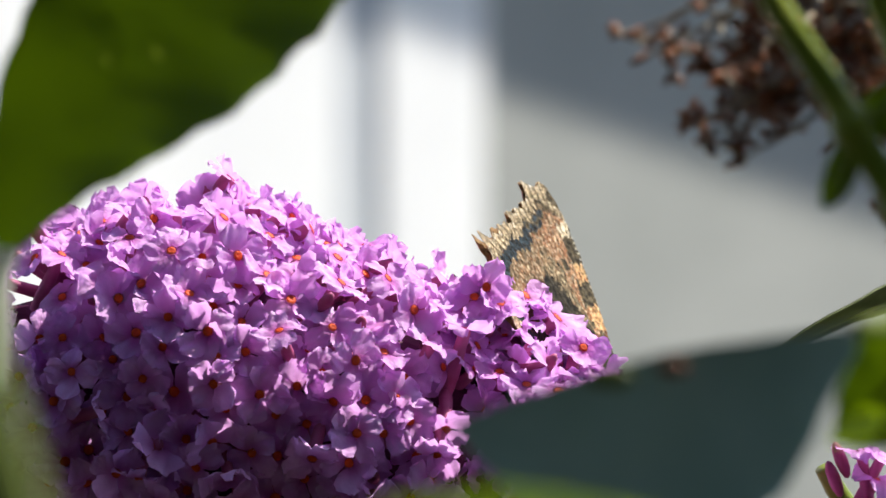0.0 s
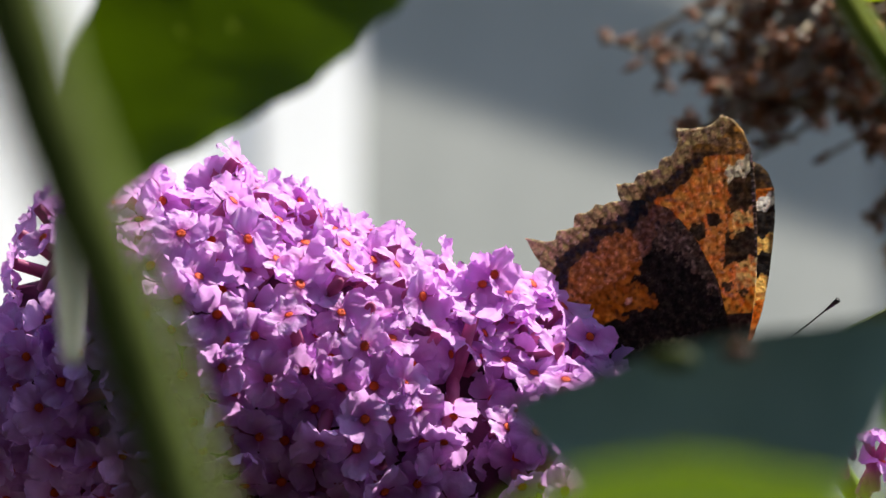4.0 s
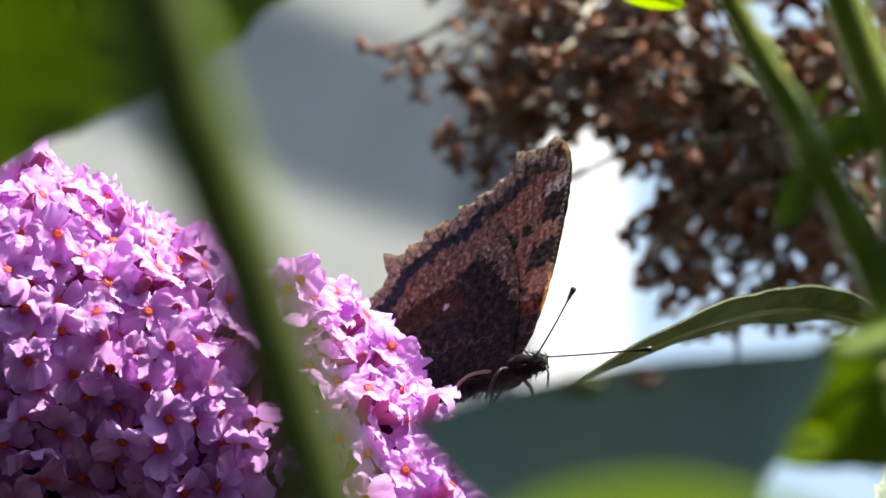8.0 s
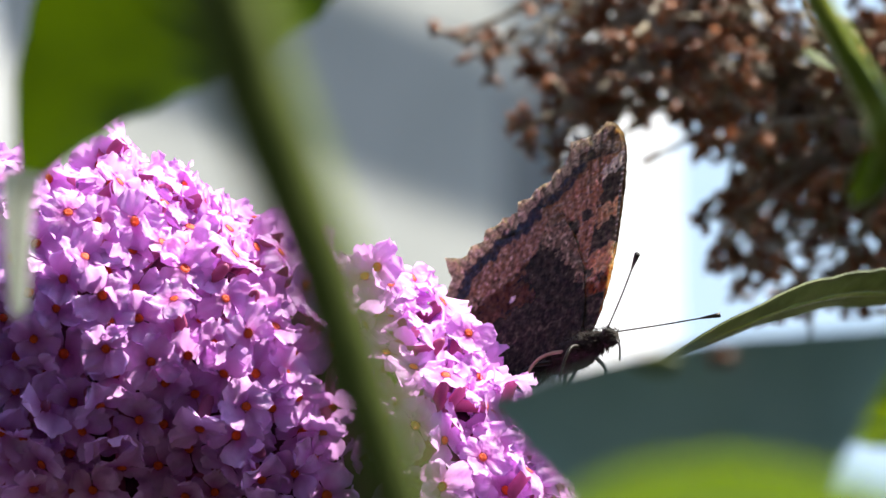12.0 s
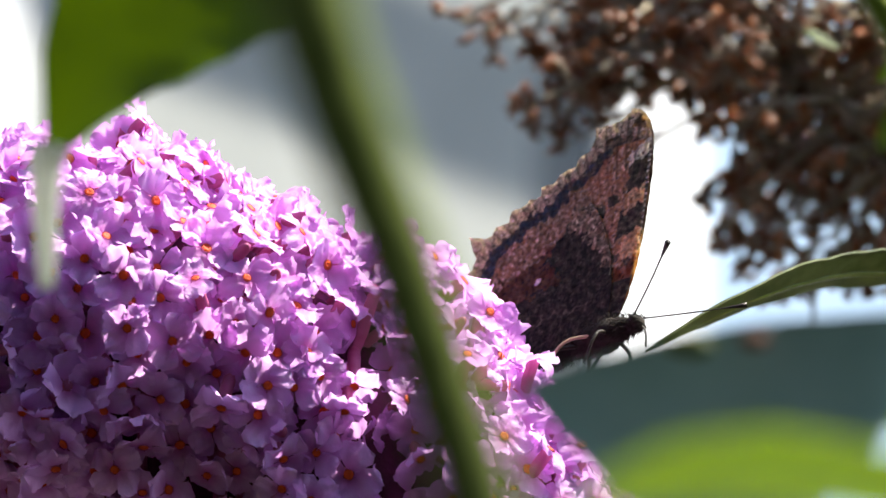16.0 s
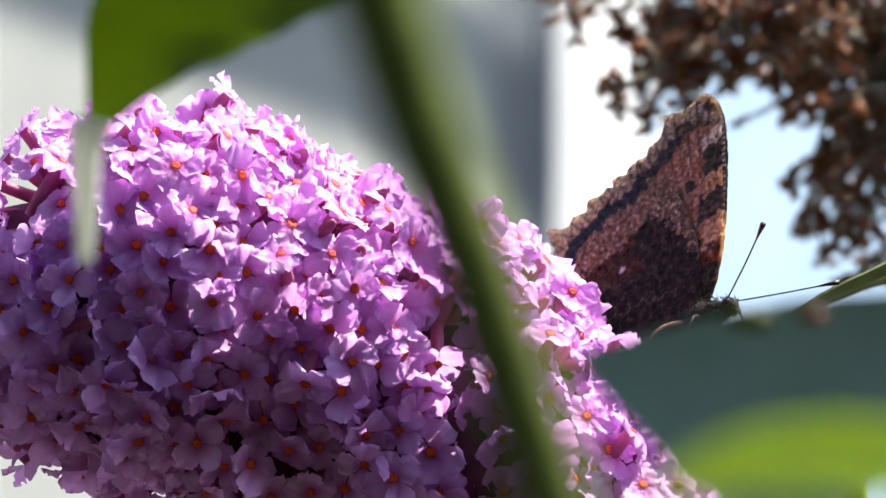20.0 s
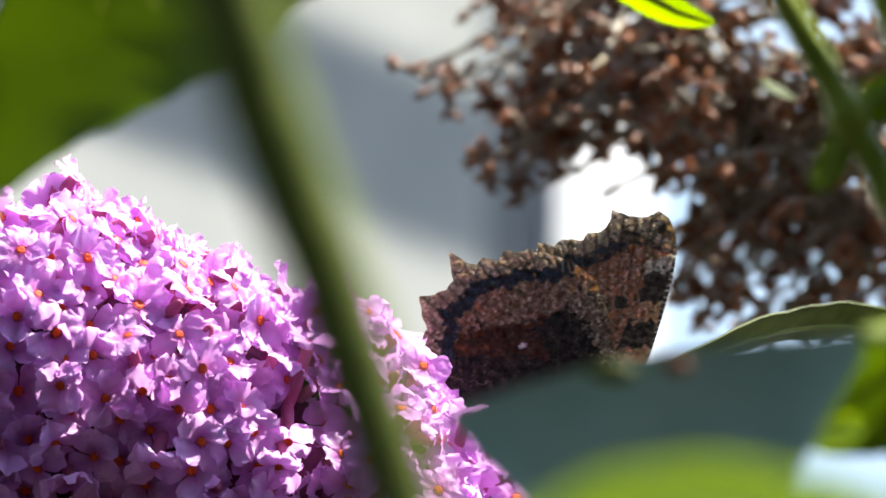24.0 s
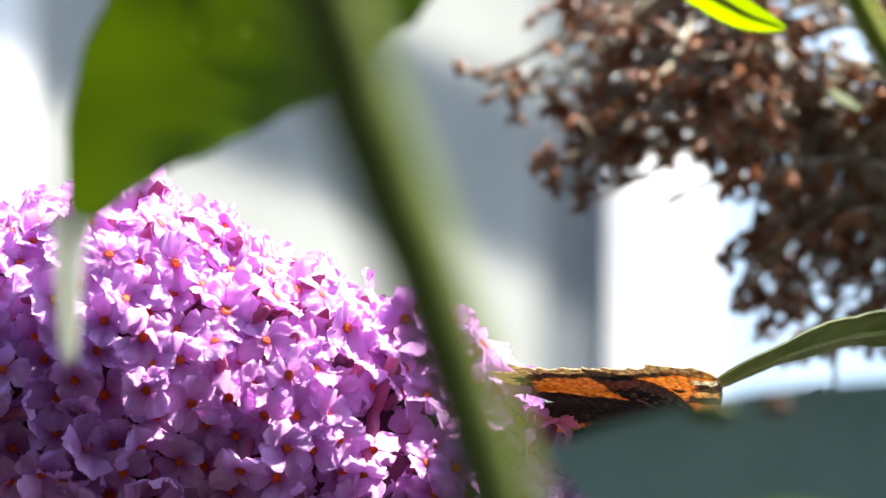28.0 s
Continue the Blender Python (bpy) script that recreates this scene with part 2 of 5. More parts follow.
house = thing("house", FACADE.translation, "pale rendered house with white window frames, in sunlight", "house")
TURN = FACADE.to_3x3().to_4x4()


def slab(name, x0, x1, out0, out1, z0, z1, mat, parent=house, label=""):
    bm = bmesh.new()
    add_box(bm, (x0, out0, z0), (x1, out1, z1), TURN)
    bmesh.ops.bevel(bm, geom=list(bm.edges), offset=0.0015, segments=2, affect="EDGES", profile=0.5)
    bmesh.ops.recalc_face_normals(bm, faces=list(bm.faces))
    return part(name, mesh_of(bm, name, mat, smooth=False), parent, label)


xa, xb, xc = along(-34), along(1005), along(1175)
xp = along(885)
Z0, Z1 = -0.05, 2.6
slab("wall", xa, xp, -0.25, 0.0, Z0, Z1, RENDER_WALL, label="pale grey rendered wall")
# strip coloured darker and bluer than the wall, set 4 mm back
slab("recess", xp, xb, -0.30, -0.004, Z0, Z1, RECESS_GREY, label="blue-grey recessed wall strip")
slab("window_frame", xb, xc, -0.10, 0.004, Z0, Z1, WHITE, label="white window frame")
# the pane's pale blue paints in the sky reflected by the glass
slab("sky_pane", xc, xc + 3.0, -0.20, -0.002, 0.4, Z1, BLUE, label="window pane with reflected sky painted pale blue")
slab("window_sill", xc, xc + 3.0, -0.20, 0.05, Z0, 0.4, WHITE)
s1, s2, s3 = along(-210), along(-290), along(-640)
slab("window_frame", s1, xa, -0.10, 0.005, Z0, Z1, WHITE)
slab("window_frame_groove", s2, s1, -0.12, 0.001, Z0, Z1, GROOVE, label="groove in the white frame, its shade painted grey")
slab("window_frame", s3 - 2.5, s2, -0.10, 0.005, Z0, Z1, WHITE)
slab("rear_wall", s3 - 2.5, xc + 3.0, -2.4, -2.2, Z0, Z1, RENDER_WALL)
slab("end_wall", s3 - 2.5, s3 - 2.3, -2.2, -0.1, Z0, Z1, RENDER_WALL)
slab("end_wall", xc + 2.8, xc + 3.0, -2.2, -0.2, Z0, Z1, RENDER_WALL)
slab("roof", s3 - 2.5, xc + 3.0, -2.5, 0.05, Z1, Z1 + 0.15, ROOF)


def on_wall(a, b):
    p = FACADE.translation + Vector((0.436, 0.9, 0)) * along(a)
    d = (p - Vector((0, -DIST, 0))).y
    return Vector((p.x, p.y, 1.5 + (441 - b) * d / DIST / 15000))


# an unseen sloping board added to one side throws the slanting band of shade
bm = bmesh.new()
lift = SUN_TO * 0.85
edge = [on_wall(-700, -597), on_wall(-700, -165), on_wall(1000, 430), on_wall(1000, 120)]
lo = [bm.verts.new(p + lift - house.location) for p in edge]
hi = [bm.verts.new(p + lift + SUN_TO * 0.03 - house.location) for p in edge]
bm.faces.new(lo), bm.faces.new(hi[::-1])
for k in range(4):
    bm.faces.new((lo[k], hi[k], hi[(k + 1) % 4], lo[(k + 1) % 4]))
bmesh.ops.recalc_face_normals(bm, faces=list(bm.faces))
part("shade_board", mesh_of(bm, "shade_board", ROOF, smooth=False), house, "unseen sloping board added to shade the wall")

# unseen tall hedge added behind the camera closes that side and blocks skylight
hedge = thing("hedge", (0, -2.3, 0), "unseen dense dark green hedge added to block skylight", "hedge")
bm = bmesh.new()
rnd = random.Random(3)
for k in range(12000):
    x, z = rnd.uniform(-5, 5), rnd.uniform(0, 5.7)
    y = -0.18 * rnd.random() - 0.12 * noise.noise(Vector((x * 1.5, z * 1.5, 0))) + (0.4 if abs(x) > 4.6 else 0)
    c, s = Vector((x, y, z)), rnd.uniform(0.04, 0.08)
    d = Vector((rnd.gauss(0, 1), rnd.gauss(0.6, 0.6), rnd.gauss(0, 1))).normalized()
    e = d.cross(Vector((rnd.gauss(0, 1), rnd.gauss(0, 1), 1))).normalized()
    bm.faces.new([bm.verts.new(c + q) for q in (d * s * 1.6, e * s * 0.5, -d * s, -e * s * 0.5)])
tagged(part("foliage", mesh_of(bm, "foliage", HEDGE, smooth=False), hedge, "dense small leaves"), kind="stuff")
bm = bmesh.new()
add_box(bm, (-5, -0.9, 0), (5, -0.3, 5.6))
part("inner_core", mesh_of(bm, "inner_core", SOIL, smooth=False), hedge, "solid dark core that stops light")

# ---- the flower head ----
def floret_mesh(seed):
    rnd = random.Random(seed)
    bm = bmesh.new()
    rows, half = 8, 4
    for k in range(4):
        c = k * math.pi / 2 + rnd.uniform(-0.15, 0.15)
        u = Vector((math.cos(c), math.sin(c), 0))
        v = Vector((-u.y, u.x, 0))
        bend = rnd.uniform(-1.8, 1.3)
        twist = rnd.uniform(-0.35, 0.35)
        cup = rnd.uniform(-0.5, 0.9)
        length = rnd.uniform(2.6, 3.2)
        wide = rnd.uniform(1.5, 1.95)
        ph = rnd.uniform(0, 6)
        grid = []
        for i in range(rows + 1):
            f = i / rows
            row = []
            for j in range(-half, half + 1):
                q = j / half
                r = 0.5 + f * (length - 0.32 * q * q + 0.12 * math.sin(q * 8 + ph) * f + (rnd.uniform(-0.07, 0.07) if i == rows else 0))
                w = 0.45 + (wide - 0.45) * math.sin(math.pi / 2 * min(1, f / 0.62)) if f < 0.62 else wide * math.sqrt(1 - ((f - 0.62) / 0.40) ** 4)
                w *= 1 + 0.05 * math.sin(f * 17 + ph)
                z = 0.2 * f + bend * f * f + cup * q * q * w * f + twist * q * f + 0.32 * f * math.sin(q * 6 + ph * 2 + f * 5) + (rnd.uniform(-0.16, 0.16) if i == rows or abs(j) == half else 0)
                row.append(bm.verts.new((u * r + v * (q * w) + Vector((0, 0, z))) * 0.001))
            grid.append(row)
        for r0, r1 in zip(grid, grid[1:]):
            for a, b, c2, d in zip(r0, r0[1:], r1[1:], r1):
                bm.faces.new((a, b, c2, d))
    # the tube under the lobes, open above
    rings = []
    for z, r in ((0.12, 0.62), (-0.5, 0.72), (-2.5, 0.75), (-5.5, 0.85), (-7.5, 0.7)):
        rings.append([bm.verts.new((r * math.cos(a) * 0.001, r * math.sin(a) * 0.001, z * 0.001)) for a in [math.pi * 2 * k / 8 for k in range(8)]])
    for r0, r1 in zip(rings, rings[1:]):
        for k in range(8):
            f = bm.faces.new((r0[k], r1[k], r1[(k + 1) % 8], r0[(k + 1) % 8]))
            f.material_index = 1
    return mesh_of(bm, "floret", PETAL, TUBE)


def throat_mesh():
    bm = bmesh.new()
    rings = []
    for z, r in ((0.05, 0.54), (0.14, 0.40), (0.10, 0.18)):
        rings.append([bm.verts.new((r * math.cos(a) * 0.001, r * math.sin(a) * 0.001, z * 0.001)) for a in [math.pi * 2 * k / 10 for k in range(10)]])
    for r0, r1 in zip(rings, rings[1:]):
        for k in range(10):
            bm.faces.new((r0[k], r0[(k + 1) % 10], r1[(k + 1) % 10], r1[k]))
    bm.faces.new(rings[-1])
    return mesh_of(bm, "throat", THROAT)


def bud_mesh():
    bm = bmesh.new()
    bmesh.ops.create_icosphere(bm, subdivisions=2, radius=0.001)
    for v in bm.verts:
        v.co.z = v.co.z * 2.3 + 0.0004 * (v.co.z > 0)
        v.co.x *= 0.8
        v.co.y *= 0.8
    return mesh_of(bm, "bud", TUBE)


FLORETS = [floret_mesh(s) for s in range(18)]
THROAT_ME = throat_mesh()
BUD_ME = bud_mesh()
# the head's axis and swell, on the plan grid: across, down, radius
AXIS = [(-260, 600, 195), (-183, 579, 280), (90, 602, 360), (378, 738, 330), (655, 885, 314), (850, 1040, 235), (1000, 1210, 70)]
HEAD_AT = at(75, 357)
panicle = thing("buddleia_panicle", HEAD_AT, "full pink-violet buddleia flower head with orange floret throats", "flower")


def axis_at(s):
    k = min(int(s * (len(AXIS) - 1)), len(AXIS) - 2)
    f = s * (len(AXIS) - 1) - k
    return [AXIS[k][i] * (1 - f) + AXIS[k + 1][i] * f for i in range(3)]


STEPS = [axis_at(i / 120) for i in range(121)]
LUMPS = [(620, 562, 108), (705, 640, 108), (135, 300, 75), (765, 715, 90)]


def head_surface(a, b):
    """The near side of the head at a place of the plan grid: its point and outward direction, or nothing."""
    best = None
    for (ca, cb, r) in STEPS + LUMPS:
        h = r * r - (a - ca) ** 2 - (b - cb) ** 2
        if h >= 0:
            y = -math.sqrt(h)
            if best is None or y < best[0]:
                best = (y, ca, cb, r)
    if best is None:
        return None
    y, ca, cb, r = best
    p = at(a, b) + Vector((0, y / 15000, 0))
    return p, Vector(((a - ca), y, -(b - cb))).normalized()


def sunk(p):
    """A fold between the head's main swell and its end draws the florets in there."""
    a, b = 784 + p.x * 15000, 441 - (p.z - 1.5) * 15000
    k = math.exp(-((a - 565 - 0.18 * (b - 650)) / 62) ** 2) * max(0.0, min(1.0, (b - 520) / 90))
    return p + Vector((0, 0.008 * k, 0)) if p.y < -0.004 else p


def place_floret(p, nrm, rnd, parent, tilt=0.3, size=1.0):
    nrm = (nrm + Vector((rnd.uniform(-tilt, tilt), rnd.uniform(-tilt, tilt), rnd.uniform(-tilt, tilt)))).normalized()
    m = nrm.to_track_quat("Z", "Y").to_matrix().to_4x4() @ Matrix.Rotation(rnd.uniform(0, 6.28), 4, "Z")
    m.translation = p - parent.location
    f = part("floret", rnd.choice(FLORETS), parent, "", m @ Matrix.Scale(size, 4))
    part("throat", THROAT_ME, f, "")
    return f


rnd = random.Random(5)
KNOWN = [(75, 357), (70, 471), (5, 487), (17, 572), (-125, 491), (-103, 555), (19, 404), (139, 404), (137, 499), (200, 537), (222, 612), (162, 633), (405, 629),
         (282, 444), (279, 551), (87, 687), (-21, 667), (-165, 746), (232, 804), (370, 739), (487, 731), (412, 867), (527, 844), (542, 917), (375, 919),
         (472, 807), (834, 751), (855, 829), (595, 731), (-146, 604), (-63, 794), (202, 714), (432, 691), (-131, 411), (122, 831), (397, 499), (187, 319)]
spots = []
for a, b in KNOWN:
    hit = head_surface(a, b)
    if hit:
        spots.append((sunk(hit[0]), (hit[1] + Vector((0, -0.3, 0))).normalized(), 0.2))
tries = 0
while tries < 14000:
    tries += 1
    s = rnd.uniform(0, 1)
    ca, cb, r = axis_at(s)
    ca2, cb2, _ = axis_at(min(1, s + 0.02))
    d = Vector((ca2 - ca, 0, -(cb2 - cb)))
    if d.length < 1:
        continue
    d.normalize()
    side = d.cross(Vector((0, 1, 0)))
    th = rnd.uniform(0, 2 * math.pi)
    out = side * math.cos(th) + Vector((0, -1, 0)) * math.sin(th)
    if s < 0.04:
        out = (out - d * rnd.uniform(0, 2.5)).normalized()
    lump = 1 + 0.05 * noise.noise(Vector((s * 9, math.cos(th) * 1.5, math.sin(th) * 1.5)))
    p = at(ca, cb) + out * (r * lump / 15000)
    out = (out + d * 0.25).normalized()
    if ca + out.x * r < -75 and cb - out.z * r < 480:
        continue
    if tries % 12 == 0:
        ca, cb, r = LUMPS[tries // 12 % 4]
        out = Vector((rnd.gauss(0.2, 1), rnd.gauss(-0.3, 1), rnd.gauss(0.6, 1))).normalized()
        p = at(ca, cb) + out * (r / 15000)
    p = sunk(p)
    if min((p - q[0]).length_squared for q in spots) > 0.0031 ** 2:
        spots.append((p, out, 0.6))
spots.sort(key=lambda q: q[0].y)
for p, out, tilt in spots[:520]:
    place_floret(p + out * rnd.uniform(-0.003, 0.0012), out, rnd, panicle, tilt, rnd.uniform(0.92, 1.15))
# long-tubed florets that stand out at the head's shoulder
for a, b, dy, way in ((-205, 292, 0.004, (-0.6, 0.1, 0.7)), (-232, 340, 0.0, (-0.9, -0.1, 0.45)), (-238, 392, -0.006, (-0.95, -0.2, 0.25)), (-165, 285, 0.008, (-0.5, 0.2, 0.8)), (-245, 440, -0.004, (-0.98, -0.2, 0.1)),
                      (-125, 290, 0.0, (-0.35, -0.1, 0.9)), (-225, 480, -0.010, (-0.9, -0.4, 0.0)), (-60, 262, 0.002, (-0.15, -0.2, 0.95)), (-175, 350, -0.012, (-0.6, -0.6, 0.5))):
    place_floret(at(a, b) + Vector((0, dy, 0)), Vector(way).normalized(), rnd, panicle, 0.15, 1.0)
# florets that fill the saddle before the end of the head
for a, b in ((590, 462), (612, 446), (602, 492), (634, 474), (574, 486)):
    place_floret(at(a, b) + Vector((0, -0.0068, 0)), Vector((0.1, -0.75, 0.5)), rnd, panicle, 0.4, 1.05)
# the far side of the head in one piece
bm = bmesh.new()
for p, out, tilt in spots[520:]:
    tmp = rnd.choice(FLORETS).copy()
    out = (out + Vector((rnd.uniform(-0.6, 0.6), rnd.uniform(-0.6, 0.6), rnd.uniform(-0.6, 0.6)))).normalized()
    m = out.to_track_quat("Z", "Y").to_matrix().to_4x4() @ Matrix.Rotation(rnd.uniform(0, 6.28), 4, "Z")
    m.translation = p - panicle.location
    tmp.transform(m @ Matrix.Scale(0.92, 4))
    bm.from_mesh(tmp)
    bpy.data.meshes.remove(tmp)
tagged(part("floret_mass", mesh_of(bm, "floret_mass", PETAL, TUBE), panicle), kind="stuff")
# dark calyces and stalks inside
bm = bmesh.new()
rings = []
for i in range(0, 121, 3):
    ca, cb, r = STEPS[i]
    c = at(ca, cb) - panicle.location
    ca2, cb2, _ = STEPS[min(i + 2, 120)]
    d = Vector((ca2 - ca, 0, cb - cb2)).normalized() if i < 119 else d
    side = d.cross(Vector((0, 1, 0)))
    rings.append([bm.verts.new(c + (side * math.cos(a) + Vector((0, -1, 0)) * math.sin(a)) * (r * (0.70 if i > 40 else 0.58) * (1 + 0.10 * noise.noise(Vector((i * 0.4, math.cos(a) * 4, math.sin(a) * 4)))) / 15000))
                  for a in [2 * math.pi * k / 28 for k in range(28)]])
for r0, r1 in zip(rings, rings[1:]):
    for k in range(28):
        bm.faces.new((r0[k], r0[(k + 1) % 28], r1[(k + 1) % 28], r1[k]))
bm.faces.new(rings[0][::-1]), bm.faces.new(rings[-1])
part("calyx_mass", mesh_of(bm, "calyx_mass", CALYX), panicle, "dark purple packed calyces")
rod("stalk", [at(-183, 600), at(-420, 640), at(-620, 900), at(-760, 3000) + Vector((0, 0.02, 0)), Vector((-0.16, 0.1, -0.12))], 0.002, 0.004, STEM, panicle, "", 40)
# a few pointed buds on the upper outline
for k in range(26):
    p, out, tilt = spots[rnd.randrange(len(spots))]
    q = out.to_track_quat("Z", "Y").to_matrix().to_4x4()
    q.translation = p - panicle.location - out * 0.001
    part("bud", BUD_ME, panicle, "", q)

# ---- the dry seed head behind ----
DRY_D = 1.343
dry_head = thing("dry_seed_head", at(888, 265, DRY_D), "dead brown buddleia seed head with branching grey twigs", "seed head")
rnd = random.Random(11)


def capsule_mesh(seed):
    r = random.Random(seed)
    bm = bmesh.new()
    bmesh.ops.create_icosphere(bm, subdivisions=2, radius=1.0)
    for v in bm.verts:
        z = v.co.z
        w = 1.0 - 0.35 * max(0, z) + 0.12 * math.cos(2 * math.atan2(v.co.y, v.co.x))
        v.co = Vector((v.co.x * w * 0.8, v.co.y * w * 0.8, z * 1.25)) * 0.00088 * (1 + 0.12 * r.uniform(-1, 1))
    # the split beak
    for sgn in (-1, 1):
        add_rod(bm, [Vector((sgn * 0.0002, 0, 0.0007)), Vector((sgn * 0.0005, 0, 0.0014))], [0.0003, 0.0001], 5)
    return mesh_of(bm, "capsule", CAPSULE)


CAPS = [capsule_mesh(s) for s in range(5)]
rachis = smooth_line([at(1950, 690, DRY_D - 0.01), at(1690, 440, DRY_D - 0.012), at(1530, 312, DRY_D - 0.012), at(1390, 180, DRY_D - 0.01), at(1250, 20, DRY_D), at(1120, -200, DRY_D)], 40)
rod("rachis", [at(2300, 3200, DRY_D), at(2100, 1500, DRY_D), *rachis[::8]], 0.0022, 0.0009, TWIG, dry_head, "grey dry main stalk", 60)
rod("lower_stalk", [Vector((0.16, 0.30, -0.12)), at(2300, 3200, DRY_D)], 0.005, 0.004, TWIG, dry_head, "", 10)
LOBES = [(770, 45, 60, 50), (900, 40, 130, 70), (1060, 40, 160, 110), (860, 195, 55, 50), (900, 150, 90, 60), (1010, 150, 90, 60), (1240, 60, 200, 160), (1230, 330, 95, 90),
         (1330, 250, 150, 130), (1450, 330, 160, 150), (1260, 455, 75, 70), (1400, 490, 160, 60), (1500, 150, 160, 190), (1640, 350, 120, 190), (1200, -120, 400, 90), (1620, 30, 130, 120), (1770, 180, 90, 190)]
tips = []


def any_way(down=0.0):
    return Vector((rnd.gauss(0, 1), rnd.gauss(0, 1), rnd.gauss(-down, 1))).normalized()


def side_twig(end):
    """One side twig of the seed head: forked branchlets at its end, each with a tuft of capsules."""
    root = min(rachis, key=lambda p: (p - end).length + 0.6 * max(0, (end.z - p.z)) + rnd.uniform(0, 0.006))
    mid = root.lerp(end, 0.55) + Vector((rnd.uniform(-0.002, 0.002), rnd.uniform(-0.002, 0.002), rnd.uniform(-0.004, 0.002)))
    line = smooth_line([root, mid, end], 8)
    bm = bmesh.new()
    add_rod(bm, [p - dry_head.location for p in line], [0.00065 - 0.00004 * i for i in range(9)], 5, 0.08)
    twig = part("twig", mesh_of(bm, "twig", TWIG), dry_head)
    for j in range(rnd.randint(4, 6)):
        bm = bmesh.new()
        b = line[rnd.choice((4, 5, 6, 7, 8, 8))]
        tip = b + (any_way(0.1) + (end - root).normalized() * 0.5) * rnd.uniform(0.0025, 0.0055)
        o = dry_head.location
        add_rod(bm, [b - o, b.lerp(tip, 0.5) + Vector((0, 0, -0.0003)) - o, tip - o], [0.0004, 0.00032, 0.00032], 5)
        for i in range(rnd.randint(3, 5)):
            c = tip + any_way() * rnd.uniform(0.0010, 0.0020)
            add_rod(bm, [tip - o, c - o], [0.0003, 0.00025], 4)
            tips.append((c, (c - tip + any_way() * 0.0006).normalized()))
        part("branchlet", mesh_of(bm, "branchlet", TWIG), twig)


for la, lb, ra, rb in LOBES:
    for k in range(max(2, round(ra * rb / 1350))):
        r, th = math.sqrt(rnd.random()), rnd.uniform(0, 6.283)
        side_twig(at(la + 0.9 * ra * r * math.cos(th), lb + 0.9 * rb * r * math.sin(th), DRY_D) + Vector((0, rnd.uniform(-0.02, 0.025), 0)))
# lone knobs at the head's outer ends
for a, b in ((730, 75), (722, 28), (888, 268), (845, 218), (1160, 330), (1150, 350), (1185, 400), (1215, 470), (1185, 250), (1060, 250)):
    end = at(a, b, DRY_D)
    root = min(rachis, key=lambda p: (p - end).length)
    twigs = bmesh.new()
    line = smooth_line([root, root.lerp(end, 0.6) + Vector((0, 0, -0.002)), end], 8)
    add_rod(twigs, [p - dry_head.location for p in line], [0.0006 - 0.00004 * i for i in range(9)], 5)
    tips.append((end, (end - line[5]).normalized()))
    tips.append((end + Vector((0.001, 0.001, 0.0006)), (end - line[5]).normalized()))
    part("twig", mesh_of(twigs, "twig", TWIG), dry_head)
tips.sort(key=lambda q: q[0].y)
for p, d in tips[:300]:
    m = d.to_track_quat("Z", "Y").to_matrix().to_4x4()
    m.translation = p - dry_head.location
    part("capsule", rnd.choice(CAPS), dry_head, "", m)
bm = bmesh.new()
for p, d in tips[300:]:
    tmp = rnd.choice(CAPS).copy()
    m = d.to_track_quat("Z", "Y").to_matrix().to_4x4()
    m.translation = p - dry_head.location
    tmp.transform(m)
    bm.from_mesh(tmp)
    bpy.data.meshes.remove(tmp)
tagged(part("capsule_rest", mesh_of(bm, "capsule_rest", CAPSULE), dry_head), kind="stuff")

# a few living leaflets among the dry twigs
for k, (a, b, da, db) in enumerate(((1484, 116, 24, -32), (1574, 286, 20, 40), (1363, 71, 30, 18))):
    leaf([at(a - da, b - db, DRY_D - 0.03), at(a, b, DRY_D - 0.03), at(a + da, b + db, DRY_D - 0.03)], (0.3, -0.5, -0.8), 0.0009, 0.0009, LEAF_DARK, dry_head, "small yellow-green leaflet", name="leaflet", seed=40 + k, n=10, across=2, rib=False)

# ---- the thin leaf and others level with the flower ----
thin_branch = thing("leafy_shoot", at(1500, 470, 1.15), "buddleia shoot with narrow green leaves", "shoot")
leaf([at(1700, 575, 1.15), at(1568, 504, 1.15), at(1440, 484, 1.14), at(1320, 502, 1.13), at(1180, 555, 1.12), at(1045, 624, 1.115)], (0, -0.90, 0.34), 0.0044, 0.0044, LEAF_DULL, thin_branch, "narrow light green leaf seen on edge", seed=3)
leaf([at(1705, 1250, 1.075), at(1682, 1050, 1.09), at(1660, 880, 1.11), at(1648, 715, 1.135)], (1, -0.25, 0.1), 0.0066, 0.0060, LEAF_PALE, thin_branch, "pale sunlit crinkled leaf", seed=4, sharp=0.3, wave=0.16, veins=0.14)
leaf([at(1000, -170, 1.2), at(1110, -115, 1.2), at(1180, -75, 1.2), at(1252, -50, 1.2)], (-0.35, 0.3, -1), 0.0026, 0.0022, LEAF_LIT, thin_branch, "yellow-green leaf tip", seed=5)
rod("stem", [at(1000, -170, 1.2), at(1250, -400, 1.2), at(1900, -300, 1.18), at(1960, 300, 1.16), at(1900, 900, 1.15), at(1950, 2500, 1.15), Vector((0.10, 0.1, -0.1))], 0.0012, 0.003, STEM, thin_branch, "", 60)
rod("petiole", [at(1700, 575, 1.15), at(1940, 640, 1.155)], 0.0012, 0.0014, STEM, thin_branch)
rod("petiole", [at(1705, 1250, 1.075), at(1915, 1200, 1.15)], 0.0010, 0.0012, STEM, thin_branch)

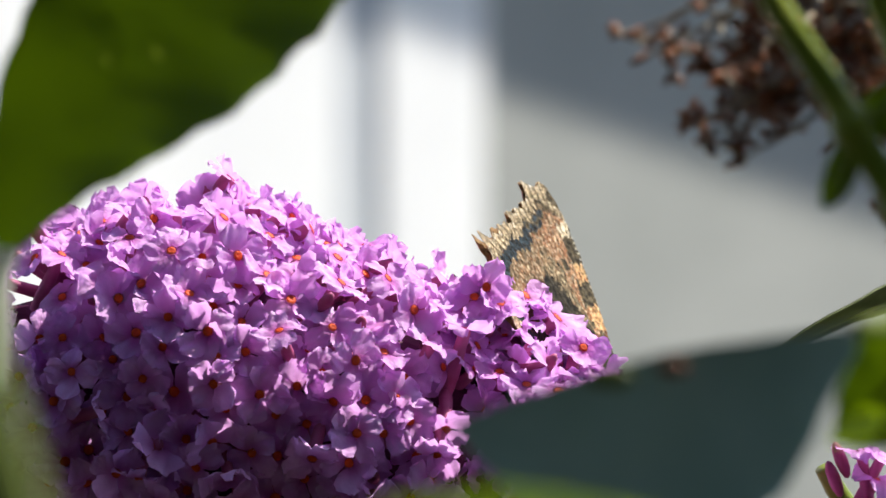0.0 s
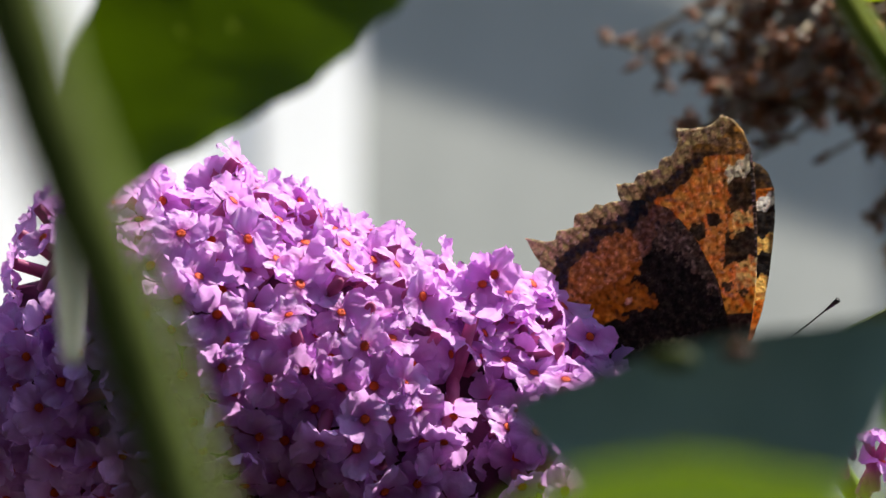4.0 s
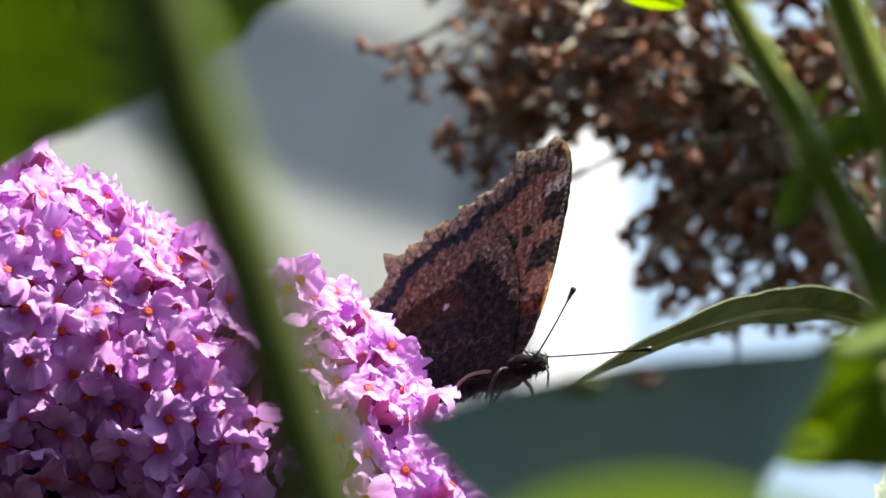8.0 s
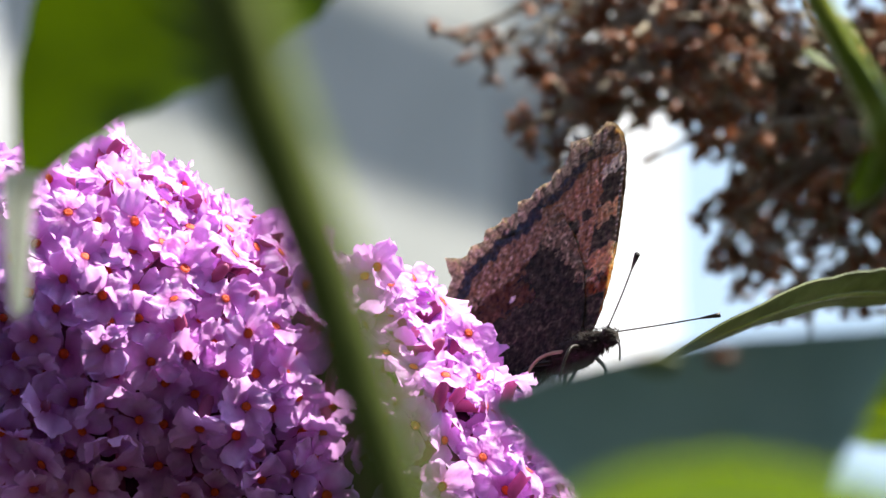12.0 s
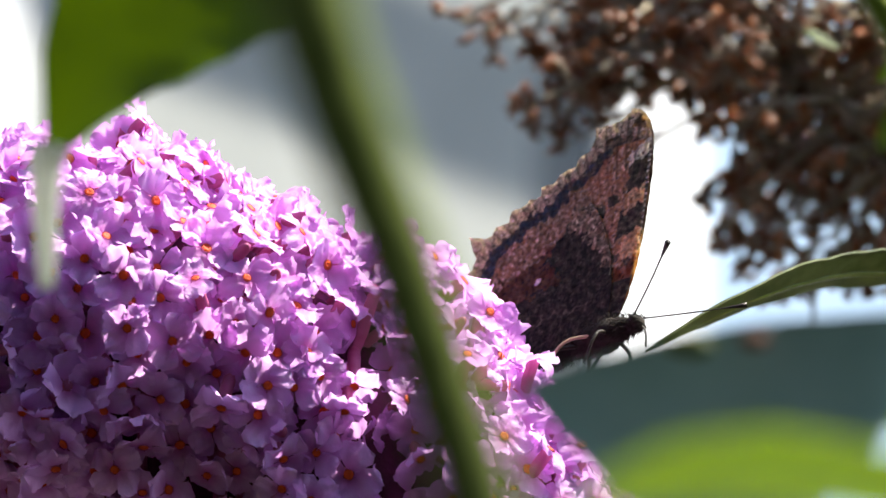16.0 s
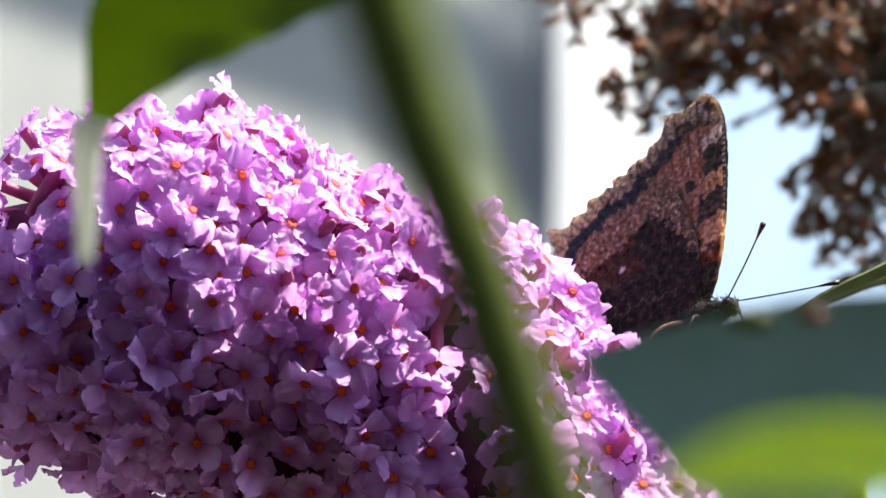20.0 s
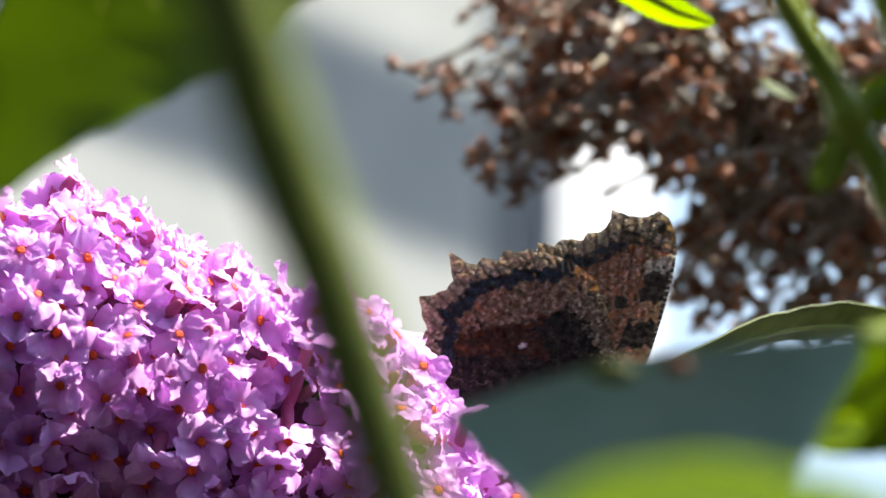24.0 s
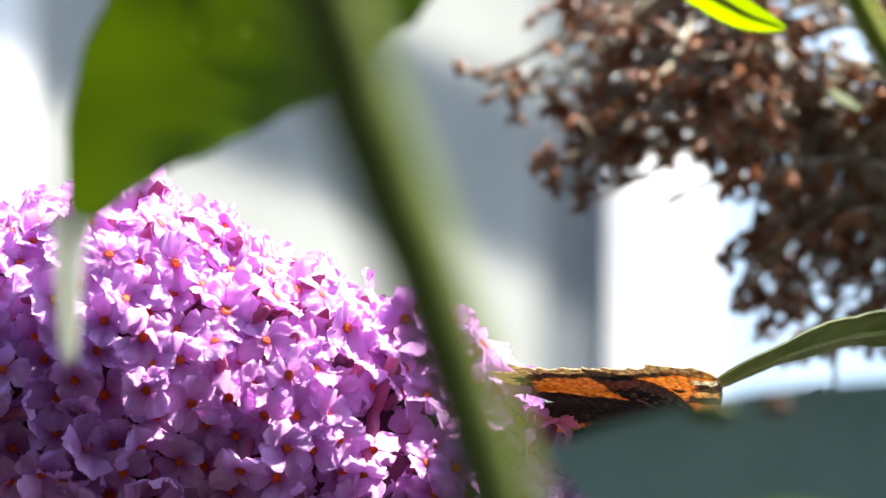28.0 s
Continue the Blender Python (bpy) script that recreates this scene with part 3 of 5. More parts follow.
# a small second flower cluster, half hidden
OFF = (-32, -48)
cluster = thing("small_flower_cluster", at(1255, 760, 1.10), "few pink buddleia florets with dark buds on a thin stalk", "flower")
rnd = random.Random(21)
for a, b, nz in ((1296, 752, 0.5), (1330, 770, 0.3), (1322, 802, 0.3)):
    place_floret(at(a + OFF[0], b + OFF[1], 1.10), Vector((rnd.uniform(-0.4, 0.6), -0.12, nz + 0.6)), rnd, cluster, 0.2, 0.95)
for a, b in ((1262, 772), (1250, 806)):
    m = Vector((-0.3, -0.3, 0.8)).to_track_quat("Z", "Y").to_matrix().to_4x4()
    m.translation = at(a + OFF[0], b + OFF[1], 1.10) - cluster.location
    part("bud", BUD_ME, cluster, "dark violet bud", m)
rod("stalk", [at(1195, 735, 1.105), at(1270, 900, 1.11), at(1290, 1500, 1.11), at(1300, 4000, 1.11), Vector((0.04, 0.04, -0.1))], 0.0012, 0.003, STEM, cluster, "", 40)

# ---- the broad grey-green leaf before the flower ----
broad_branch = thing("broad_leaf_shoot", at(1260, 600, 0.766), "buddleia shoot with broad grey-green felted leaf", "shoot")
leaf([at(1585, 545, 0.763), at(1460, 568, 0.7645), at(1250, 597, 0.766), at(1050, 635, 0.7675), at(845, 678, 0.769)], (0.02, -0.28, -1), 0.0185, 0.0012, LEAF_GREY, broad_branch, "broad grey-green leaf with felted surface", seed=7, rib=False, peak=1.3, across=10, sharp=1.0, cup=0.1, wave=0.02, veins=0.006)
leaf([at(1800, 560, 0.82), at(1690, 590, 0.80), at(1580, 655, 0.80), at(1490, 745, 0.80)], (0.3, 0.2, -1), 0.0075, 0.0058, LEAF_DARK, broad_branch, "dark green leaf with sunlit yellow margin", seed=8, cup=0.5)
# bright sliver added to stand for sunlight on the dark leaf's margin
leaf([at(1590, 705, 0.79), at(1545, 722, 0.79), at(1488, 742, 0.79)], (0.2, -0.9, -0.5), 0.0024, 0.0024, LEAF_LIT, broad_branch, "added yellow-green sliver, the sunlit patch of the dark leaf", seed=15, rib=False, n=14, across=3)
rod("stem", [at(1585, 548, 0.763), at(1850, 560, 0.80), at(1900, 1200, 0.83), at(2000, 6000, 0.85), Vector((0.07, -0.25, -0.1))], 0.0007, 0.003, STEM_DARK, broad_branch, "", 50)
bm = bmesh.new()
bmesh.ops.create_icosphere(bm, subdivisions=2, radius=0.0013)
for v in bm.verts:
    v.co.y *= 0.25
    v.co.z *= 0.55
    v.co *= 1 + 0.2 * noise.noise(v.co * 900)
spot = part("brown_spot", mesh_of(bm, "brown_spot", CAPSULE), broad_branch, "brown withered spot", Matrix.Translation(at(1262, 600, 0.762) - broad_branch.location))
bm = bmesh.new()
bmesh.ops.create_icosphere(bm, subdivisions=2, radius=0.0022)
for v in bm.verts:
    v.co.y *= 0.2
    v.co.z *= 0.45
    v.co *= 1 + 0.2 * noise.noise(v.co * 700)
part("pale_spot", mesh_of(bm, "pale_spot", LEAF_DULL), broad_branch, "pale green spot", Matrix.Translation(at(1150, 610, 0.762) - broad_branch.location))

# ---- the side branch: leaf above and stems ----
SIDE_D = 0.84
side_branch = thing("side_branch", at(1555, 75, SIDE_D), "buddleia branch with two light green stems and small leaves", "branch")
rod("stem", [at(1250, -420, SIDE_D), at(1395, -130, SIDE_D), at(1545, 140, SIDE_D), at(1673, 410, SIDE_D), at(1800, 900, SIDE_D), at(1900, 5000, SIDE_D), Vector((0.06, -0.2, -0.1))], 0.0011, 0.0024, STEM, side_branch, "light green stem with swollen nodes", 90, knots=((0.33, 0.6), (0.42, 0.35)))
rod("stem", [at(1500, -420, SIDE_D), at(1595, -130, SIDE_D), at(1640, -10, SIDE_D), at(1690, 130, SIDE_D), at(1720, 560, SIDE_D)], 0.0019, 0.0021, STEM, side_branch)
leaf([at(1548, 145, SIDE_D), at(1600, 110, SIDE_D), at(1680, 90, SIDE_D), at(1800, 40, SIDE_D)], (0.2, -0.3, -1), 0.0022, 0.0022, LEAF_DARK, side_branch, "small green leaf", seed=10)
leaf([at(1545, 150, SIDE_D), at(1525, 200, SIDE_D), at(1500, 250, SIDE_D), at(1480, 275, SIDE_D)], (1, -0.3, 0.3), 0.0016, 0.0016, LEAF_DARK, side_branch, "small green leaf", seed=12)
upper_twig = thing("leafy_twig", at(1555, 75, SIDE_D), "buddleia twig with one large dark leaf, tip withered", "twig")
leaf([at(820, -445, SIDE_D), at(540, -258, SIDE_D), at(333, -93, SIDE_D), at(136, 92, SIDE_D), at(6, 300, SIDE_D)], (0.60, -0.3, -0.74), 0.0108, 0.0135, LEAF_DARK, upper_twig, "large dark green leaf lit from behind", seed=9, rib=False, across=8, sharp=1.0)
rod("withered_tip", [at(12, 262, SIDE_D), at(4, 310, SIDE_D), at(4, 410, SIDE_D), at(6, 520, SIDE_D)], 0.0020, 0.0007, PALE_TIP, upper_twig, "pale withered leaf tip hanging down", 16)
rod("twig", [at(1250, -420, SIDE_D), at(1000, -600, SIDE_D), at(820, -445, SIDE_D)], 0.0016, 0.0012, STEM, upper_twig)

# ---- the stem close to the camera ----
FRONT_D = 0.530
front_branch = thing("front_stem", at(650, 450, FRONT_D), "blurred olive-green stem with a young leaf close by", "stem")
rod("stem", [at(120, -1100, FRONT_D), at(395, -300, FRONT_D), at(490, 0, FRONT_D), at(555, 200, FRONT_D), at(650, 450, FRONT_D), at(735, 700, FRONT_D), at(800, 900, FRONT_D), at(1150, 2200, FRONT_D), Vector((0.05, -0.5, -0.1))], 0.0029, 0.0022, STEM_DARK, front_branch, "olive-green stem", 90)
front_leaf = thing("young_leaf_shoot", at(970, 745, 0.56), "young sunlit leaf on a thin stalk close by", "shoot")
leaf([at(1760, 970, 0.56), at(1560, 890, 0.56), at(1300, 845, 0.555), at(1100, 860, 0.55), at(930, 915, 0.545)], (0, -0.75, -0.6), 0.0036, 0.0030, LEAF_LIT, front_leaf, "young sunlit yellow-green leaf", seed=13, rib=False)
rod("stalk", [at(1760, 970, 0.56), at(1900, 1100, 0.56), at(1950, 2600, 0.56), Vector((0.05, -0.52, -0.1))], 0.0010, 0.0020, STEM, front_leaf, "", 40)

# ---- the butterfly ----
def wing_sheets(outline, colour_under, colour_over, colour_clear):
    """A thin wing of two scaled sheets: places, faces and colours. outline: (forward, up) in plan units."""
    step = 2.5
    speck = random.Random(8)
    us, vs = [p[0] for p in outline], [p[1] for p in outline]

    def inside(u, v):
        c = False
        for (u0, v0), (u1, v1) in zip(outline, outline[1:] + outline[:1]):
            if (v0 > v) != (v1 > v) and u < (u1 - u0) * (v - v0) / (v1 - v0) + u0:
                c = not c
        return c

    def snapped(u, v):
        best = (1e9, u, v)
        for (a, b), (c, d) in zip(outline, outline[1:] + outline[:1]):
            if min(a, c) - 6 < u < max(a, c) + 6 and min(b, d) - 6 < v < max(b, d) + 6:
                e, f = c - a, d - b
                t = max(0, min(1, ((u - a) * e + (v - b) * f) / (e * e + f * f + 1e-9)))
                q = (math.hypot(u - a - t * e, v - b - t * f), a + t * e, b + t * f)
                best = min(best, q)
        return best[1:] if best[0] < step * 1.5 else (u, v)

    nu, nv = int((max(us) - min(us)) / step) + 2, int((max(vs) - min(vs)) / step) + 2
    u0, v0 = min(us) - step / 2, min(vs) - step / 2
    cells = {(i, j) for i in range(nu) for j in range(nv) if inside(u0 + (i + 0.5) * step, v0 + (j + 0.5) * step)}
    index, spots, quads, under, over, clear = {}, [], [], [], [], []
    for i, j in sorted(cells):
        quad = []
        for a, b in ((i, j), (i + 1, j), (i + 1, j + 1), (i, j + 1)):
            if (a, b) not in index:
                u, v = u0 + a * step, v0 + b * step
                if not all(c in cells for c in ((a, b), (a - 1, b), (a, b - 1), (a - 1, b - 1))):
                    u, v = snapped(u, v)
                index[(a, b)] = len(spots)
                # fluted between the veins towards the margin, softly domed
                r = math.hypot(u, v)
                flute = max(0.0, min(1.0, (r - 170) / 200))
                dome = 1.5 * math.sin(v / 420 * 3) + 0.35 * flute * math.sin(math.atan2(v + 30, -u + 30) * 112) + 1.2 * nz(u, v, 16, 2)
                spots.append((u, dome, v))
                # uneven tone; a few brighter specks put the scales' sparkle into the colour
                k = speck.uniform(0.72, 1.22) + (1.1 if speck.random() < 0.035 else 0)
                under.append(tuple(min(0.95, x * k) for x in colour_under(u, v)))
                over.append(colour_over(u, v))
                clear.append(colour_clear(u, v))
            quad.append(index[(a, b)])
        quads.append(quad)
    return spots, quads, under, over, clear


def wing_mesh(name, sheets, near_sign):
    """near_sign: the side on which the under surface lies."""
    spots, quads, under, over, clear = sheets
    n = len(spots)
    verts, faces = [], []
    for layer in (0, 1):
        verts += [(u / 15000, near_sign * (-(layer == 0) * 0.0001 - d / 15000), v / 15000) for u, d, v in spots]
        faces += [[k + layer * n for k in (q if (layer == 0) == (near_sign > 0) else q[::-1])] for q in quads]
    me = bpy.data.meshes.new(name)
    me.from_pydata(verts, [], faces)
    for layer_name, cols in (("scales", under + over), ("clear", clear + clear)):
        ca = me.color_attributes.new(layer_name, "FLOAT_COLOR", "POINT")
        ca.data.foreach_set("color", np.array([(*c, 1.0) for c in cols], dtype=np.float32).ravel())
    me.materials.append(WING)
    for p in me.polygons:
        p.use_smooth = True
    return me


def jag(pts, size, seed):
    """Breaks the margin between points into small scallops."""
    r = random.Random(seed)
    out = []
    for (a, b), (c, d) in zip(pts, pts[1:]):
        out.append((a, b))
        n = max(1, int(math.hypot(c - a, d - b) / 8))
        nx, ny = d - b, a - c
        ln = math.hypot(nx, ny) or 1
        for k in range(1, n):
            f = k / n
            h = r.uniform(-size, size)
            out.append((a + (c - a) * f + nx / ln * h, b + (d - b) * f + ny / ln * h))
    out.append(pts[-1])
    return out


FORE_MARGIN = [(19, 444), (2, 428), (-12, 423), (-34, 421), (-63, 425), (-61, 405), (-66, 388), (-76, 376), (-95, 371), (-100, 355), (-118, 353), (-136, 348), (-146, 332), (-178, 332), (-175, 312), (-170, 298)]
FORE = [(6, -6), (30, 20), (43, 50), (58, 111), (67, 186), (71, 260), (72, 327), (68, 378), (56, 413), (40, 434)] + jag(FORE_MARGIN, 1.6, 1) + [(-130, 190), (-60, 60)]
HIND_MARGIN = [(-166, 308), (-190, 303), (-204, 307), (-216, 296), (-243, 291), (-247, 270), (-262, 267), (-277, 267), (-283, 251), (-300, 249), (-338, 260), (-324, 230), (-314, 212), (-322, 190), (-344, 173), (-366, 164), (-352, 135), (-334, 112), (-342, 92), (-325, 60)]
HIND = [(8, -8), (10, 80), (0, 150), (-32, 230), (-72, 285), (-120, 306)] + jag(HIND_MARGIN, 2.0, 2) + [(-270, 20), (-200, -25), (-100, -50), (-30, -40)]


def blend(a, b, f):
    f = max(0.0, min(1.0, f))
    return tuple(x + (y - x) * f for x, y in zip(a, b))


def nz(u, v, s, k=0.0):
    return 1.7 * noise.noise(Vector((u / s, v / s, k)))


def margin_gap(pts, u, v):
    best = 1e9
    for (a, b), (c, d) in zip(pts, pts[1:]):
        e, f = c - a, d - b
        t = max(0, min(1, ((u - a) * e + (v - b) * f) / (e * e + f * f + 1e-9)))
        best = min(best, math.hypot(u - a - t * e, v - b - t * f))
    return best


def within(poly, u, v):
    c = False
    for (u0, v0), (u1, v1) in zip(poly, poly[1:] + poly[:1]):
        if (v0 > v) != (v1 > v) and u < (u1 - u0) * (v - v0) / (v1 - v0) + u0:
            c = not c
    return c


def veined(u, v):
    """1 on the fine veins that run from the wing's base to its margin."""
    r = math.hypot(u, v)
    return max(0.0, math.sin(math.atan2(v + 30, -u + 30) * 112)) ** (3.5 - 2.0 * max(0.0, min(1.0, (r - 300) / 120))) * max(0.0, min(1.0, (r - 190) / 150))


DARK, BROWN, OCHRE, CREAM, RUST, STEEL = (0.032, 0.030, 0.026), (0.195, 0.160, 0.100), (0.70, 0.56, 0.37), (0.96, 0.86, 0.66), (0.29, 0.175, 0.095), (0.055, 0.080, 0.10)
ORANGE, BLACK, YELLOW = (0.60, 0.15, 0.012), (0.012, 0.01, 0.01), (0.90, 0.58, 0.14)
GLOW, AMBER, SMOKE, UMBER = (0.95, 0.40, 0.06), (0.98, 0.62, 0.22), (0.10, 0.06, 0.04), (0.40, 0.27, 0.15)
# the dark inner field of the hindwing, below and above
HIND_FIELD = [(30, -80), (14, 100), (-37, 165), (-69, 203), (-111, 219), (-130, 196), (-146, 197), (-165, 172), (-185, 167), (-215, 150), (-242, 145), (-276, 113), (-310, 55), (-290, -80)]
HIND_BLACK = [(30, -80), (16, 100), (4, 160), (-50, 262), (-92, 262), (-126, 202), (-150, 165), (-122, 142), (-104, 116), (-170, 104), (-260, 84), (-310, -80)]


def costa_bars(u, v):
    """Where one is among the bars along the forewing's front edge: tip, cream, dark, yellow, dark2, pale, dots or nothing."""
    a, b = u + 7 * nz(u, v, 15, 11), v + 9 * nz(u, v, 15, 12)
    tilt = b - (70 - a) * -0.34
    if a > 24 and 340 < tilt < 372:
        return "cream"
    if a > 24 and 282 < tilt <= 340:
        return "dark"
    if a > 26 and 240 < tilt <= 282:
        return "yellow"
    if a > 8 and 194 < tilt <= 252:
        return "dark2"
    if a > 20 and 142 < tilt <= 194:
        return "pale"
    for p, q, s in ((-7, 258, 13), (-36, 239, 15), (11, 139, 9), (34, 129, 10), (-52, 178, 16)):
        if math.hypot(u - p, v - q) < s + 4 * nz(u, v, 8):
            return "dots"
    return ""


def fore_under(u, v):
    g = margin_gap(FORE_MARGIN, u, v) + 6 * nz(u, v, 14)
    where = costa_bars(u, v)
    c = blend(RUST, BROWN, 0.65 + 0.8 * nz(u, v, 26, 1))
    c = blend(c, OCHRE, 0.22 + 1.0 * nz(u, v, 7, 5))
    if where in ("dark", "dark2", "dots"):
        c = blend(DARK, BROWN, 0.60 + 0.9 * nz(u, v, 12))
    elif where == "cream":
        c = blend(CREAM, OCHRE, 0.3 + 0.9 * nz(u, v, 9, 5))
    elif where in ("yellow", "pale"):
        c = blend((0.80, 0.56, 0.30), RUST, 0.30 + 0.8 * nz(u, v, 10, 6))
    if v > 375:
        c = blend(BROWN, DARK, 0.35 + 0.9 * nz(u, v, 12, 3))
        if v + 0.35 * u > 392 and v + 0.35 * u < 412:
            c = blend(OCHRE, BROWN, 0.4 + 0.8 * nz(u, v, 9, 3))
    if v < 120 + 26 * nz(u, v, 22, 4):
        c = blend(DARK, BROWN, 0.3 + 0.6 * nz(u, v, 10, 4))
    if g < 60 and v < 385:
        c = blend(BROWN, RUST, 0.2 + 0.7 * nz(u, v, 13, 7))
    if 30 < g < 50 and v < 372:
        c = blend(blend(STEEL, BLACK, 0.15 + 0.8 * nz(u, v, 9, 8)), BROWN, 0.15 + 1.1 * nz(u, v, 13, 18))
    # ochre margin, brightened to paint in the sun's glow along the edge
    if g < 27:
        c = blend(OCHRE, BROWN, 0.35 + 1.2 * nz(u, v, 8, 2))
    if g < 7:
        c = blend(c, CREAM, 0.45)
    if u > 20 and 71 - u < 7 and v < 360:
        c = blend(DARK, CREAM, 0.1 + 1.6 * max(0, math.sin(v * 0.55)) ** 4)
    return blend(c, DARK, max(0.75 * veined(u, v), 0.95 * max(0, nz(u, v, 6, 9))))


def hind_under(u, v):
    g = margin_gap(HIND_MARGIN, u, v) + 6 * nz(u, v, 12)
    if within(HIND_FIELD, u + 12 * nz(u, v, 11, 4), v + 12 * nz(u, v, 11, 14)):
        c = blend(DARK, BROWN, 0.10 + 0.35 * nz(u, v, 14, 2))
        if abs(v - 62 - 0.10 * u + 9 * nz(u, v, 18, 6)) < 3 and u < -40:
            c = blend(c, OCHRE, 0.16)
    else:
        c = blend(BROWN, RUST, 0.3 + 0.9 * nz(u, v, 20, 1))
        c = blend(c, OCHRE, 0.12 + 0.8 * nz(u, v, 9, 5))
    if 30 < g < 54:
        c = blend(STEEL, BLACK, 0.15 + 0.8 * nz(u, v, 10, 6))
    # ochre margin again, with the edge's sunlit glow put into its colour
    if g < 28:
        c = blend(OCHRE, BROWN, 0.3 + 1.2 * nz(u, v, 8, 3))
    if g < 7:
        c = blend(c, CREAM, 0.4)
    if math.hypot(u + 163, (v - 129) * 1.2 - 0.5 * (u + 163)) < 7:
        return (0.95, 0.92, 0.82)
    return blend(c, DARK, max(0.75 * veined(u, v), 0.95 * max(0, nz(u, v, 6, 9))))


def fore_over(u, v):
    g = margin_gap(FORE_MARGIN, u, v) + 4 * nz(u, v, 14)
    where = costa_bars(u, v)
    c = blend(ORANGE, YELLOW, 0.06 + 0.25 * nz(u, v, 30))
    if where in ("dark2", "dots") or where == "dark" and u > 30:
        c = BLACK
    elif where == "cream":
        c = (0.85, 0.82, 0.74)
    elif where in ("yellow", "pale") and u > 38:
        c = YELLOW
    if v > 378:
        c = BLACK
    if v < 50:
        c = (0.16, 0.08, 0.03)
    if g < 34:
        c = blend(BLACK, UMBER, (0.6 if g < 16 else 0.12) + 0.4 * nz(u, v, 9))
    if u > 62:
        c = blend(c, BLACK, 0.8)
    return c


def hind_over(u, v):
    g = margin_gap(HIND_MARGIN, u, v) + 4 * nz(u, v, 14)
    c = blend(ORANGE, YELLOW, 0.08 + 0.2 * nz(u, v, 30))
    if within(HIND_BLACK, u + 8 * nz(u, v, 13, 4), v + 8 * nz(u, v, 13, 14)):
        c = BLACK if math.hypot(u, v) > 90 else (0.12, 0.06, 0.025)
    if g < 46:
        c = blend(BLACK, UMBER, 0.8 if g < 18 else 0.1)
    return c


def fore_clear(u, v):
    """What light takes on when it passes through the forewing."""
    g = margin_gap(FORE_MARGIN, u, v) + 6 * nz(u, v, 14)
    where = costa_bars(u, v)
    c = blend(GLOW, AMBER, 0.55 + 0.9 * nz(u, v, 14, 3))
    if where in ("dark2", "dots", "dark"):
        c = blend(SMOKE, UMBER, 0.1 + 0.8 * nz(u, v, 10) + (0.35 if where == "dark" else 0))
    elif where == "cream":
        c = (1.0, 0.95, 0.8)
    elif where in ("yellow", "pale") and u > 28:
        c = blend((1.0, 0.80, 0.45), GLOW, 0.2 + nz(u, v, 10))
    if v > 372:
        c = blend(UMBER, AMBER, 0.25 + 0.9 * nz(u, v, 10, 4))
    if g < 52 and v < 380:
        c = blend(SMOKE, UMBER, 0.3 + 0.9 * nz(u, v, 9, 8))
    if g < 28:
        c = blend(UMBER, (0.95, 0.80, 0.50), 0.45 + 1.2 * nz(u, v, 8, 2))
    if v < 90 or u > 64:
        c = SMOKE
    return blend(c, SMOKE, max(0.45 * veined(u, v), 0.9 * max(0, nz(u, v, 7, 9))))


def hind_clear(u, v):
    g = margin_gap(HIND_MARGIN, u, v) + 6 * nz(u, v, 12)
    c = blend((0.54, 0.25, 0.05), (0.84, 0.46, 0.14), 0.25 + 0.8 * nz(u, v, 14, 3))
    if within(HIND_BLACK, u + 8 * nz(u, v, 13, 4), v + 8 * nz(u, v, 13, 14)):
        c = (0.03, 0.016, 0.012)
    if g < 56:
        c = blend(SMOKE, UMBER, 0.2 + 0.9 * nz(u, v, 10, 6))
    if g < 28:
        c = blend(UMBER, (0.95, 0.80, 0.50), 0.45 + 1.2 * nz(u, v, 8, 3))
    return blend(c, SMOKE, max(0.35 * veined(u, v), 0.8 * max(0, nz(u, v, 7, 9))))


butterfly = thing("butterfly", at(985, 590), "tortoiseshell butterfly with ragged brown and orange wings, feeding", "butterfly")
wings = {}
for nm, sheets, gap in (("forewing", wing_sheets(FORE, fore_under, fore_over, fore_clear), 0.0), ("hindwing", wing_sheets(HIND, hind_under, hind_over, hind_clear), 0.00014)):
    for sign in (1, -1):
        me = wing_mesh(nm, sheets, sign)
        wings[(nm, sign)] = (part(nm, me, butterfly, "orange, black and ochre ragged wing" if nm == "forewing" else "dark brown ragged hindwing"), gap)


def lump(name, a, b, ra, rb, mat, rough=0.1, n=14, sides=14, taper=0.5, parent=butterfly, label=""):
    """A furry rounded body piece from a to b (forward, side, up in plan units)."""
    bm = bmesh.new()
    a, b = Vector(a) / 15000, Vector(b) / 15000
    pts, rr = [], []
    for i in range(n + 1):
        f = i / n
        pts.append(a.lerp(b, f))
        rr.append((ra + (rb - ra) * f) / 15000 * max(0.06, math.sin(math.pi * (0.03 + 0.94 * f))) ** taper)
    add_rod(bm, pts, rr, sides, rough)
    return part(name, mesh_of(bm, name, mat), parent, label)


def fur(piece, a, b, reach, count, seed):
    """Short dark hairs that stand off a body piece."""
    r = random.Random(seed)
    bm = bmesh.new()
    a, b = Vector(a) / 15000, Vector(b) / 15000
    axis = (b - a).normalized()
    for k in range(count):
        out = Vector((r.gauss(0, 1), r.gauss(0, 1), r.gauss(0, 1)))
        out = (out - axis * out.dot(axis)).normalized()
        p = a.lerp(b, r.uniform(0.05, 0.95)) + out * reach * 0.75 / 15000
        q = p + (out - axis * r.uniform(0.2, 1.2)).normalized() * r.uniform(8, 20) / 15000
        add_rod(bm, [p, p.lerp(q, 0.5) - axis * 0.0001, q], [0.00006, 0.00005, 0.00002], 3)
    tagged(part("hair", mesh_of(bm, "hair", BODY), piece, "short dark body hairs"), kind="stuff")


